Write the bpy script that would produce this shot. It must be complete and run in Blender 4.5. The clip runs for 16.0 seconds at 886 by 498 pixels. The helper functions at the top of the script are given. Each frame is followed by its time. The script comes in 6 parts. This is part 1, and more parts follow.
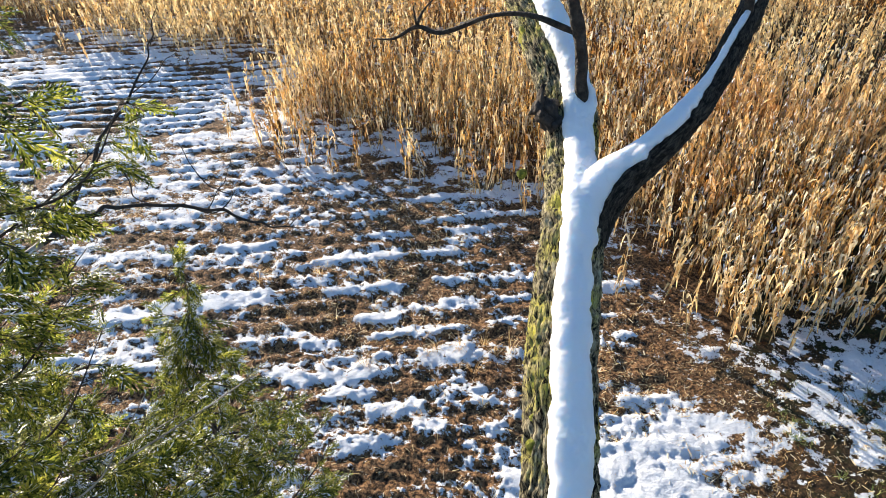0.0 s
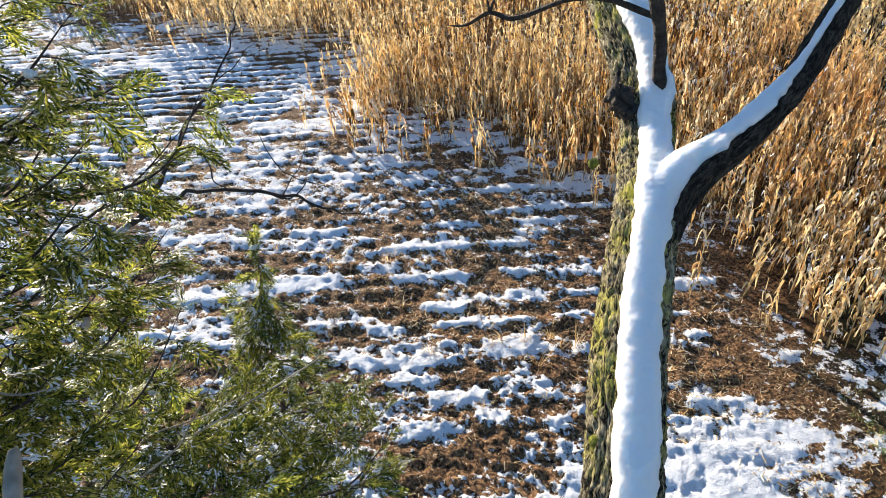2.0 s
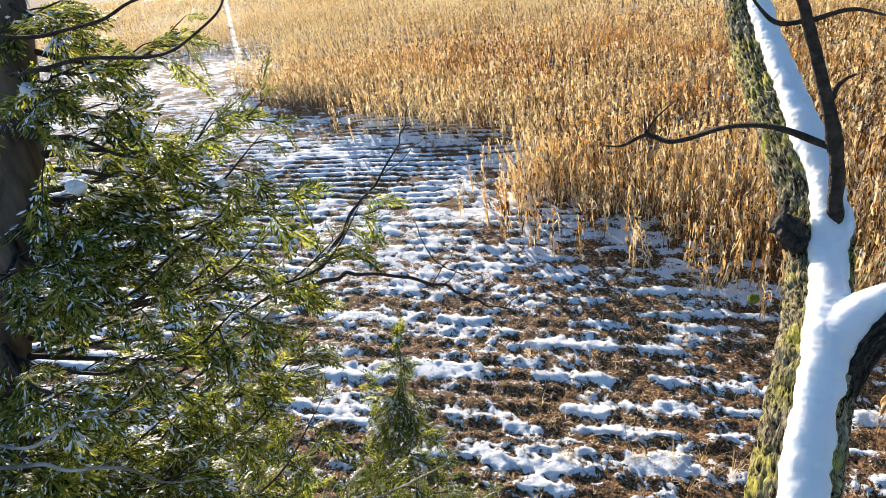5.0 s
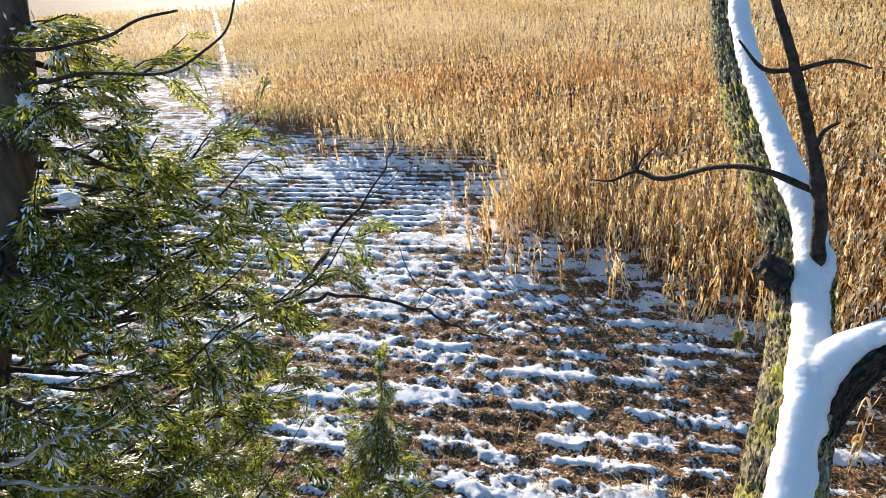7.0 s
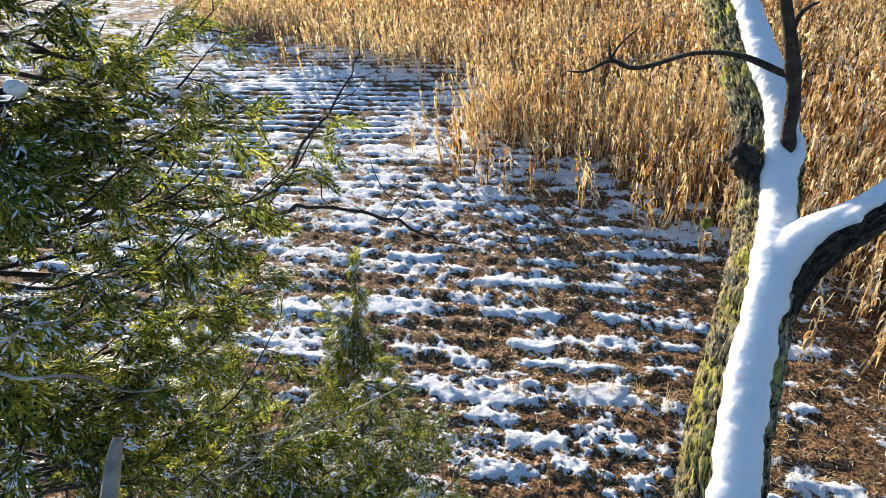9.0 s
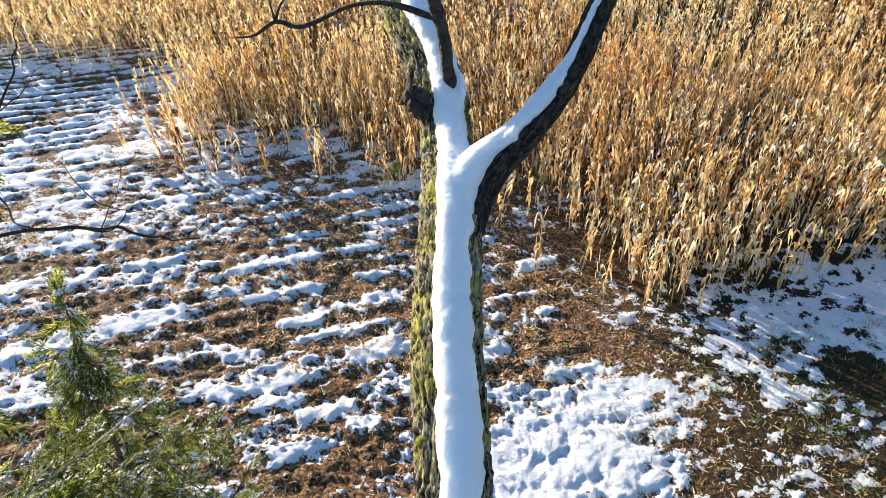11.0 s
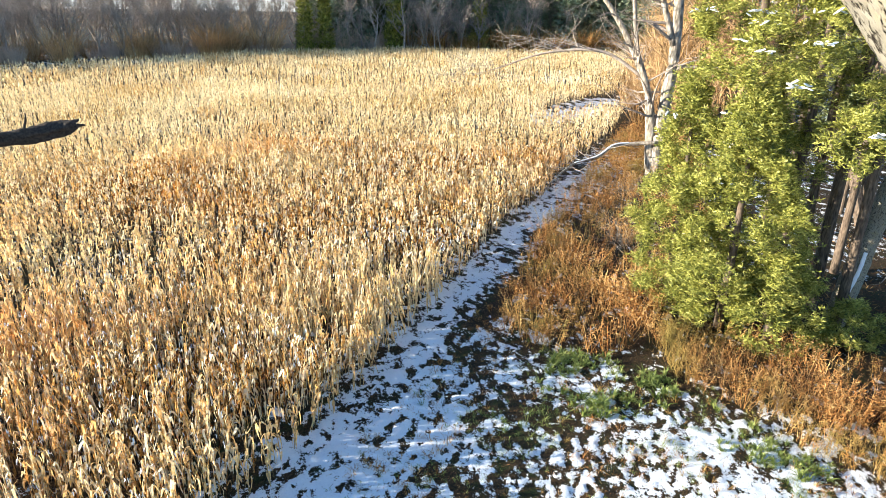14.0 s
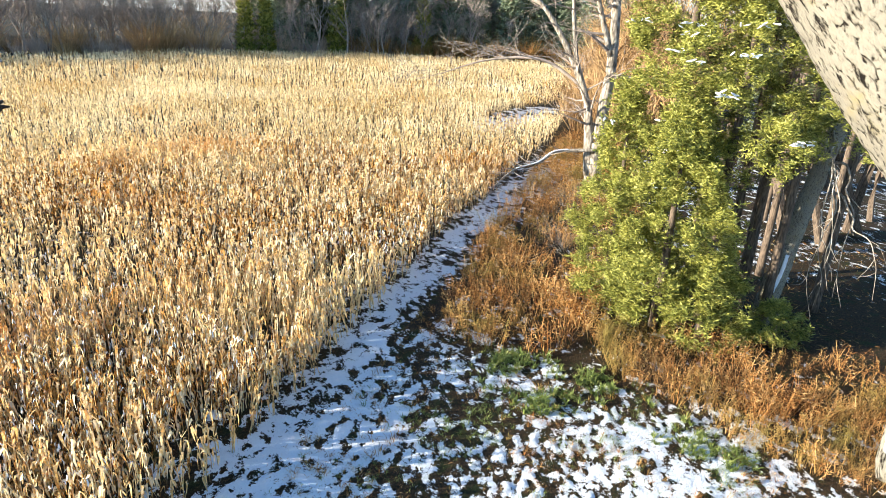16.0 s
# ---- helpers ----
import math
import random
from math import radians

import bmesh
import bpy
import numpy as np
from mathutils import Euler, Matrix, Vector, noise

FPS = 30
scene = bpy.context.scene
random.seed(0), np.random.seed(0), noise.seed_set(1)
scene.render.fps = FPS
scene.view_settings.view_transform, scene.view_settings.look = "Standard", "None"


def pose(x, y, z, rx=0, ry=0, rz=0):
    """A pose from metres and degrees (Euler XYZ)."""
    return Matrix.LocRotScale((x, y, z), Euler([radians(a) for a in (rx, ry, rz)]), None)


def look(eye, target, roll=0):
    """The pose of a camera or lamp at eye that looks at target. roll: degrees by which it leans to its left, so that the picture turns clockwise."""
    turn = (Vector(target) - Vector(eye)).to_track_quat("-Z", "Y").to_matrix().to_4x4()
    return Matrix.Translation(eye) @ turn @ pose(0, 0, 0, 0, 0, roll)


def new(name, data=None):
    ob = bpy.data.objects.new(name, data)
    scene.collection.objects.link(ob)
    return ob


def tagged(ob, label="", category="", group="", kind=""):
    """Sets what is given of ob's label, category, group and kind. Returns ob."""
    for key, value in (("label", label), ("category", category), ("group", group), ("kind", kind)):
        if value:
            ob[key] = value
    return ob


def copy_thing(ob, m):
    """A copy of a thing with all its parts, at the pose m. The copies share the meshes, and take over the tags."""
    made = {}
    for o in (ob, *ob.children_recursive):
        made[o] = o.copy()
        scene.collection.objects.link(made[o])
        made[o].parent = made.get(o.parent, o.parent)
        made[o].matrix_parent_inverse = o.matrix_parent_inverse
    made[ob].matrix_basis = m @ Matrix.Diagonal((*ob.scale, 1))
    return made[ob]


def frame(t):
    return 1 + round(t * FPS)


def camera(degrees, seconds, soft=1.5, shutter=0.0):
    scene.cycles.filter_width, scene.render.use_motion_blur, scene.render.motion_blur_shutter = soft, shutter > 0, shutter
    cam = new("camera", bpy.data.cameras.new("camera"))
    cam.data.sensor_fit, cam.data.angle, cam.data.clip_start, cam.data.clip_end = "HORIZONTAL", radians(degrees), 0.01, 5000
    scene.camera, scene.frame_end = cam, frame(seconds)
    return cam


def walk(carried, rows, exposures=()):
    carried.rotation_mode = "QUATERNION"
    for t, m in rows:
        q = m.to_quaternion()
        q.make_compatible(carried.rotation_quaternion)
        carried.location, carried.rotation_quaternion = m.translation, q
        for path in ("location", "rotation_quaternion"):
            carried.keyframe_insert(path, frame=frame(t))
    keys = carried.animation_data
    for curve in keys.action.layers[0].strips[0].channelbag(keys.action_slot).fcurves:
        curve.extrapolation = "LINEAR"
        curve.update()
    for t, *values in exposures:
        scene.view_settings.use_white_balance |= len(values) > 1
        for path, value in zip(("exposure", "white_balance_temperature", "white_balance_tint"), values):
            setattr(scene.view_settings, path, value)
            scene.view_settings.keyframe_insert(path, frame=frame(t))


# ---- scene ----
cam = camera(69.9, 16.0, soft=0.5)
PATH = [
    (0, (0.355, 0.314, 11.093), (0.29, 1.887, 9.86), -2.9),
    (0.5, (0.35, 0.309, 11.082), (0.249, 1.859, 9.822), -3.7),
    (1, (0.344, 0.304, 11.079), (0.193, 1.852, 9.821), -3.9),
    (1.5, (0.343, 0.305, 11.083), (0.145, 1.857, 9.837), -4.7),
    (2, (0.36, 0.324, 11.077), (0.082, 1.865, 9.833), -6.2),
    (2.5, (0.368, 0.338, 11.075), (-0.117, 1.855, 9.866), -9.3),
    (3, (0.367, 0.346, 11.083), (-0.184, 1.86, 9.897), -8.9),
    (3.5, (0.372, 0.367, 11.115), (-0.214, 1.929, 10.012), -8.1),
    (4, (0.355, 0.38, 11.149), (-0.307, 1.969, 10.13), -8.2),
    (4.5, (0.365, 0.39, 11.163), (-0.343, 1.988, 10.19), -8.8),
    (5, (0.387, 0.399, 11.165), (-0.347, 1.991, 10.202), -9.5),
    (5.2, (0.396, 0.402, 11.169), (-0.357, 1.993, 10.219), -9.7),
    (7.3, (0.348, 0.373, 11.187), (-0.329, 2.024, 10.285), -6.0),
    (7.5, (0.348, 0.375, 11.171), (-0.334, 2.002, 10.228), -6.5),
    (8, (0.34, 0.353, 11.128), (-0.276, 1.93, 10.062), -6.7),
    (8.2, (0.337, 0.351, 11.117), (-0.269, 1.907, 10.016), -6.4),
    (10.3, (0.407, 0.355, 11.089), (0.134, 1.932, 9.891), -5.2),
    (10.5, (0.439, 0.358, 11.081), (0.283, 1.932, 9.857), -4.7),
    (11, (0.533, 0.359, 11.066), (0.7, 1.898, 9.8), -3.3),
    (11.5, (0.643, 0.311, 11.043), (1.154, 1.72, 9.718), -1.5),
    (12, (0.735, 0.264, 11.02), (1.53, 1.478, 9.644), 0.5),
    (12.5, (0.83, 0.247, 11.034), (1.836, 1.348, 9.702), 2.2),
    (13, (0.935, 0.319, 11.089), (2.224, 1.33, 9.942), 5.0),
    (13.5, (0.952, 0.497, 11.198), (2.443, 1.474, 10.291), 3.7),
    (14, (1.197, 0.379, 11.171), (2.796, 1.35, 10.463), 1.0),
    (14.5, (1.081, 0.261, 11.103), (2.741, 1.183, 10.475), 1.7),
    (15, (1.037, 0.263, 11.114), (2.736, 1.126, 10.504), 1.8),
    (15.5, (1.064, 0.32, 11.053), (2.763, 1.161, 10.416), 2.7),
    (16, (1.1, 0.332, 10.993), (2.793, 1.15, 10.311), 3.1),
]
walk(cam, [(t, look(eye, target, roll)) for t, eye, target, roll in PATH],
     exposures=[(0.0, 1.14, 6830, 10), (2.0, 1.11, 6840, 10), (3.0, 1.05, 6840, 10), (4.5, 1.11, 6850, 10), (7.0, 1.09, 6820, 10), (8.0, 1.04, 6800, 10), (10.5, 1.11, 6800, 10), (11.0, 1.29, 6880, 10), (11.5, 1.25, 6920, 10), (12.5, 1.17, 6850, 10), (13.0, 1.29, 6700, 8), (13.5, 1.52, 6550, 6), (14.0, 1.72, 6550, 6), (14.5, 1.69, 6550, 6), (15.0, 1.49, 6550, 6), (15.5, 1.57, 6550, 6), (16.0, 1.67, 6550, 6)])

# ---- world, sun ----
SUN_AZ, SUN_EL = radians(39), radians(13.2)   # the sun stands left of +y, low over the field
SUN_DIR = Vector((-math.sin(SUN_AZ) * math.cos(SUN_EL), math.cos(SUN_AZ) * math.cos(SUN_EL), math.sin(SUN_EL)))
world = bpy.data.worlds.new("world")
scene.world = world
world.use_nodes = True
wt = world.node_tree
sky = wt.nodes.new("ShaderNodeTexSky")
sky.sky_type, sky.sun_disc = "NISHITA", False
sky.sun_elevation, sky.sun_rotation = SUN_EL, -SUN_AZ
sky.air_density, sky.dust_density, sky.ozone_density = 1.0, 0.1, 4.0
wt.links.new(sky.outputs[0], wt.nodes["Background"].inputs[0])
haze = wt.nodes.new("ShaderNodeBackground")        # pale haze all round the horizon
haze.inputs[0].default_value, haze.inputs[1].default_value = (0.95, 0.98, 1.0, 1), 0.42
where = wt.nodes.new("ShaderNodeTexCoord")
split = wt.nodes.new("ShaderNodeSeparateXYZ")
wt.links.new(where.outputs["Generated"], split.inputs[0])
fall = wt.nodes.new("ShaderNodeMapRange")
fall.interpolation_type = "SMOOTHSTEP"
fall.inputs["From Min"].default_value, fall.inputs["From Max"].default_value = 0.11, 0.0
wt.links.new(split.outputs[2], fall.inputs["Value"])
veil = wt.nodes.new("ShaderNodeMixShader")
wt.links.new(fall.outputs["Result"], veil.inputs[0])
wt.links.new(wt.nodes["Background"].outputs[0], veil.inputs[1])
wt.links.new(haze.outputs[0], veil.inputs[2])
wt.links.new(veil.outputs[0], wt.nodes["World Output"].inputs[0])
wt.nodes["Background"].inputs[1].default_value = 0.112
lamp = bpy.data.lights.new("sun", "SUN")
lamp.energy, lamp.angle, lamp.color = 5.2, radians(0.6), (1.0, 0.90, 0.76)
sun = new("sun", lamp)
sun.matrix_world = look(SUN_DIR * 50, (0, 0, 0))


# ---- helpers for meshes ----
def part(name, data, material, parent=None, label=""):
    """One mesh object from a mesh, under a thing or a part."""
    ob = new(name, data)
    if material and not data.materials:
        data.materials.append(material)
    ob.parent = parent
    return tagged(ob, label=label)


def thing(name, place, label, category, group=""):
    """An empty at the base of a thing that is made of parts."""
    ob = new(name)
    ob.empty_display_size = 0.1
    ob.location = place
    return tagged(ob, label, category, group)


def mesh_np(name, V, F, smooth=False):
    """A mesh from an array of places and one of quads."""
    V, F = np.asarray(V, np.float32), np.asarray(F, np.int32)
    k = F.shape[1]
    me = bpy.data.meshes.new(name)
    me.vertices.add(len(V))
    me.vertices.foreach_set("co", V.ravel())
    me.loops.add(F.size)
    me.loops.foreach_set("vertex_index", F.ravel())
    me.polygons.add(len(F))
    me.polygons.foreach_set("loop_start", np.arange(0, F.size, k, dtype=np.int32))
    me.polygons.foreach_set("use_smooth", np.full(len(F), smooth))
    me.update(calc_edges=True)
    me.validate()
    return me


def join(pieces):
    """(V, F) of several (V, F) pieces."""
    Vs, Fs, n = [], [], 0
    for V, F in pieces:
        Vs.append(V)
        Fs.append(np.asarray(F) + n)
        n += len(V)
    return np.concatenate(Vs), np.concatenate(Fs)


def local(piece, place):
    return piece[0] - np.asarray(place, float), piece[1]


def _hash(i, j, k, seed):
    h = (i * 374761393 + j * 668265263 + k * 2147483647 + seed * 974634541) & 0xFFFFFFFF
    h = ((h ^ (h >> 13)) * 1274126177) & 0xFFFFFFFF
    h = ((h ^ (h >> 16)) * 2246822519) & 0xFFFFFFFF
    return ((h ^ (h >> 15)) & 0xFFFFFF) / 0xFFFFFF * 2 - 1


def vnoise(x, y, z=0.0, seed=0):
    """Smooth noise, about -1 to 1, of arrays of places."""
    x, y, z = np.broadcast_arrays(np.asarray(x, float), np.asarray(y, float), np.asarray(z, float))
    i, j, k = np.floor(x).astype(np.int64), np.floor(y).astype(np.int64), np.floor(z).astype(np.int64)
    f, g, h = x - i, y - j, z - k
    f, g, h = f * f * (3 - 2 * f), g * g * (3 - 2 * g), h * h * (3 - 2 * h)
    out = 0
    for a in (0, 1):
        for b in (0, 1):
            for c in (0, 1):
                w = (f if a else 1 - f) * (g if b else 1 - g) * (h if c else 1 - h)
                out = out + w * _hash(i + a, j + b, k + c, seed)
    return out


def vnoise2(x, y, seed=0):
    """Smooth noise of places in a plane, its lattice turned by the seed."""
    c, k = math.cos(0.6 + seed * 1.7), math.sin(0.6 + seed * 1.7)
    x, y = x * c - y * k, x * k + y * c
    i, j = np.floor(x).astype(np.int64), np.floor(y).astype(np.int64)
    f, g = x - i, y - j
    f, g = f * f * (3 - 2 * f), g * g * (3 - 2 * g)
    return ((1 - f) * ((1 - g) * _hash(i, j, 0, seed) + g * _hash(i, j + 1, 0, seed))
            + f * ((1 - g) * _hash(i + 1, j, 0, seed) + g * _hash(i + 1, j + 1, 0, seed)))


def spline(points, step):
    """Places and radii along a smooth curve through rows of x, y, z, r."""
    P = np.asarray(points, float)
    Q = np.vstack([2 * P[0] - P[1], P, 2 * P[-1] - P[-2]])
    out = []
    for n in range(1, len(P)):
        a, b, c, d = Q[n - 1:n + 3]
        count = max(2, int(np.linalg.norm(c[:3] - b[:3]) / step))
        t = np.arange(count)[:, None] / count
        out.append(0.5 * (2 * b + (c - a) * t + (2 * a - 5 * b + 4 * c - d) * t ** 2 + (3 * b - a - 3 * c + d) * t ** 3))
    out.append(P[-1:])
    return np.concatenate(out)


def frames(C, up=(0, 0, 1)):
    """Along, over and across for each place on a curve; over leans to up."""
    A = np.gradient(C[:, :3], axis=0)
    A /= np.linalg.norm(A, axis=1, keepdims=True) + 1e-9
    N = np.asarray(up, float) - (A @ np.asarray(up, float))[:, None] * A
    weak = np.linalg.norm(N, axis=1) < 0.05
    N[weak] = np.array((0.3, -1.0, 0.0))
    N -= (N * A).sum(1, keepdims=True) * A
    N /= np.linalg.norm(N, axis=1, keepdims=True) + 1e-9
    return A, N, np.cross(A, N)


def tube(points, step=0.1, sides=8, rough=0.0, grain=8.0, seed=0, furrow=0.0, up=(0, 0, 1), tip=True, plate=0.024):
    """A round limb through rows of x, y, z, r, with bumps and furrowed bark."""
    C = spline(points, step)
    A, N, B = frames(C, up)
    th = np.linspace(0, 2 * np.pi, sides, endpoint=False)
    r = np.maximum(C[:, 3], 0.0005)[:, None] * np.ones(sides)
    s = np.r_[0, np.cumsum(np.linalg.norm(np.diff(C[:, :3], axis=0), axis=1))][:, None] * np.ones(sides)
    if rough:
        r = r * (1 + rough * vnoise(np.cos(th)[None] * 1.6 + 5, np.sin(th)[None] * 1.6 + 5, s * grain * 0.25, seed))
    if furrow:
        R0 = float(np.mean(C[:, 3]))
        wob = vnoise(np.cos(th)[None] * 2 + 9, np.sin(th)[None] * 2 + 9, s * 3.0, seed + 3) * 0.9
        arc = th[None] * R0 / plate
        ring = 2 * np.pi * R0 / plate
        ridge = np.abs(vnoise(np.cos(th + wob * 0.12)[None][0] * ring / 6.3 + 30, np.sin(th + wob * 0.12)[None][0] * ring / 6.3 + 30, s * 0.17 / plate, seed + 7))
        r = r - furrow * (1 - np.clip(ridge * 2.6, 0, 1)) + furrow * 0.5 * vnoise(arc * 2, s * 60, 3.0, seed + 9)
    V = C[:, None, :3] + r[..., None] * (np.cos(th)[None, :, None] * N[:, None] + np.sin(th)[None, :, None] * B[:, None])
    n = len(C)
    a = np.arange(n - 1)[:, None] * sides
    k = np.arange(sides)
    F = np.stack([a + k, a + (k + 1) % sides, a + sides + (k + 1) % sides, a + sides + k], -1).reshape(-1, 4)
    V = V.reshape(-1, 3)
    if tip:
        V = np.vstack([V, C[0, :3], C[-1, :3]])
        e0, e1 = len(V) - 2, len(V) - 1
        k0 = np.arange(0, sides, 2)
        F = np.vstack([F, np.stack([np.full(len(k0), e0), (k0 + 2) % sides, (k0 + 1) % sides, k0], -1) if sides % 2 == 0 else F[:0],
                       np.stack([np.full(len(k0), e1), (n - 1) * sides + k0, (n - 1) * sides + (k0 + 1) % sides, (n - 1) * sides + (k0 + 2) % sides], -1) if sides % 2 == 0 else F[:0]])
    return V, F


def snow_cap(points, spread, thick, step=0.02, cols=22, seed=0, lean=0.0, narrow=1.0):
    """Snow that lies along the top of a limb: rows of x, y, z, r; spread in radians to either side."""
    C = spline(points, step)
    A, N, B = frames(C)
    s = np.r_[0, np.cumsum(np.linalg.norm(np.diff(C[:, :3], axis=0), axis=1))]
    q = np.linspace(-1, 1, cols)
    spread = spread * (1 + (narrow - 1) * np.clip((s / s[-1] - 0.24) / 0.16, 0, 1))
    if isinstance(lean, tuple):
        lean = (lean[0] + (lean[1] - lean[0]) * np.clip(s / s[-1] * 1.6 - 0.6, 0, 1))[:, None]
    else:
        lean = lean * np.clip(2.0 - 3.6 * s / s[-1], -1.5, 1)[:, None] if narrow < 1 else lean
    lo = spread * (1 + 0.17 * vnoise2(s * 3.1, s * 0 + 1.5, seed) + 0.09 * vnoise2(s * 13, s * 0 + 7.5, seed) + 0.08 * vnoise2(s * 47, s * 0 + 2.5, seed))
    hi = spread * (1 + 0.15 * vnoise2(s * 4.3, s * 0 + 3.5, seed + 1) + 0.14 * vnoise2(s * 17, s * 0 + 9.5, seed + 1) + 0.13 * vnoise2(s * 50, s * 0 + 2.5, seed + 1))
    th = lean + np.where(q[None] < 0, q[None] * lo[:, None], q[None] * hi[:, None])
    edge = 1 - np.abs(q) ** 4
    body = thick * edge[None] * (1 + 0.16 * vnoise2(s[:, None] * 3.5 + 0 * q, q[None] * 1.2 + 0 * s[:, None], seed + 2)) * (0.75 + 0.25 * np.cos(th - lean)) * (np.clip(spread / np.max(spread), 0.5, 1)[:, None] if narrow < 1 else 1)
    body += 0.003 * edge[None] * vnoise2(s[:, None] * 16 + 0 * q, q[None] * 4 + 0 * s[:, None], seed + 5)
    ends = np.clip(np.minimum(s, s[-1] - s) / 0.06, 0, 1) ** 0.5
    r = C[:, 3][:, None] + body * ends[:, None] - 0.012 * (np.abs(q) > 0.98)[None] - 0.02 * (1 - ends)[:, None]
    V = C[:, None, :3] + r[..., None] * (np.cos(th)[..., None] * N[:, None] + np.sin(th)[..., None] * B[:, None])
    n = len(C)
    a = np.arange(n - 1)[:, None] * cols
    k = np.arange(cols - 1)
    F = np.stack([a + k, a + k + 1, a + cols + k + 1, a + cols + k], -1).reshape(-1, 4)
    base = np.arange(n - 1) * cols
    F = np.vstack([F, np.stack([base, base + cols, base + 2 * cols - 1, base + cols - 1], -1)])
    for e in (0, (n - 1) * cols):
        i = np.arange(cols // 2 - 1)
        cap = np.stack([e + i, e + i + 1, e + cols - 2 - i, e + cols - 1 - i], -1)
        F = np.vstack([F, cap if e else cap[:, ::-1]])
    return V.reshape(-1, 3), F


def inside(poly, x, y):
    """Which places lie inside a polygon."""
    hit = np.zeros(np.shape(x), bool)
    P = np.asarray(poly, float)
    for (ax, ay), (bx, by) in zip(P, np.roll(P, -1, 0)):
        cross = (ay > y) != (by > y)
        hit ^= cross & (x < (bx - ax) * (y - ay) / ((by - ay) if by != ay else 1e-9) + ax)
    return hit


def edge_distance(poly, x, y):
    """Distance to the polygon's outline."""
    P = np.asarray(poly, float)
    best = np.full(np.shape(x), 1e9)
    for a, b in zip(P, np.roll(P, -1, 0)):
        d = b - a
        t = np.clip(((x - a[0]) * d[0] + (y - a[1]) * d[1]) / (d @ d + 1e-9), 0, 1)
        best = np.minimum(best, np.hypot(x - a[0] - t * d[0], y - a[1] - t * d[1]))
    return best


def scatter(templates, places, turn, scale, rng, tilt=None):
    """Copies of (V, F) templates at places, turned about z, leaned and scaled, as one (V, F)."""
    which = rng.integers(0, len(templates), len(places))
    out = []
    for n, (V, F) in enumerate(templates):
        idx = np.nonzero(which == n)[0]
        if not len(idx):
            continue
        c, s = np.cos(turn[idx])[:, None], np.sin(turn[idx])[:, None]
        W = V[None] * scale[idx][:, None, None]
        X, Y, Z = W[..., 0] * c - W[..., 1] * s, W[..., 0] * s + W[..., 1] * c, W[..., 2]
        if tilt is not None:
            X, Y = X + Z * tilt[idx, 0][:, None], Y + Z * tilt[idx, 1][:, None]
        P = np.stack([X, Y, Z], -1) + places[idx][:, None]
        G = F[None] + (np.arange(len(idx)) * len(V))[:, None, None]
        out.append((P.reshape(-1, 3), G.reshape(-1, F.shape[1])))
    return join(out)


# ---- materials ----
ROW = 0.07                      # slope of the rows against x
ROWLEN = 0.59                   # distance between stubble rows


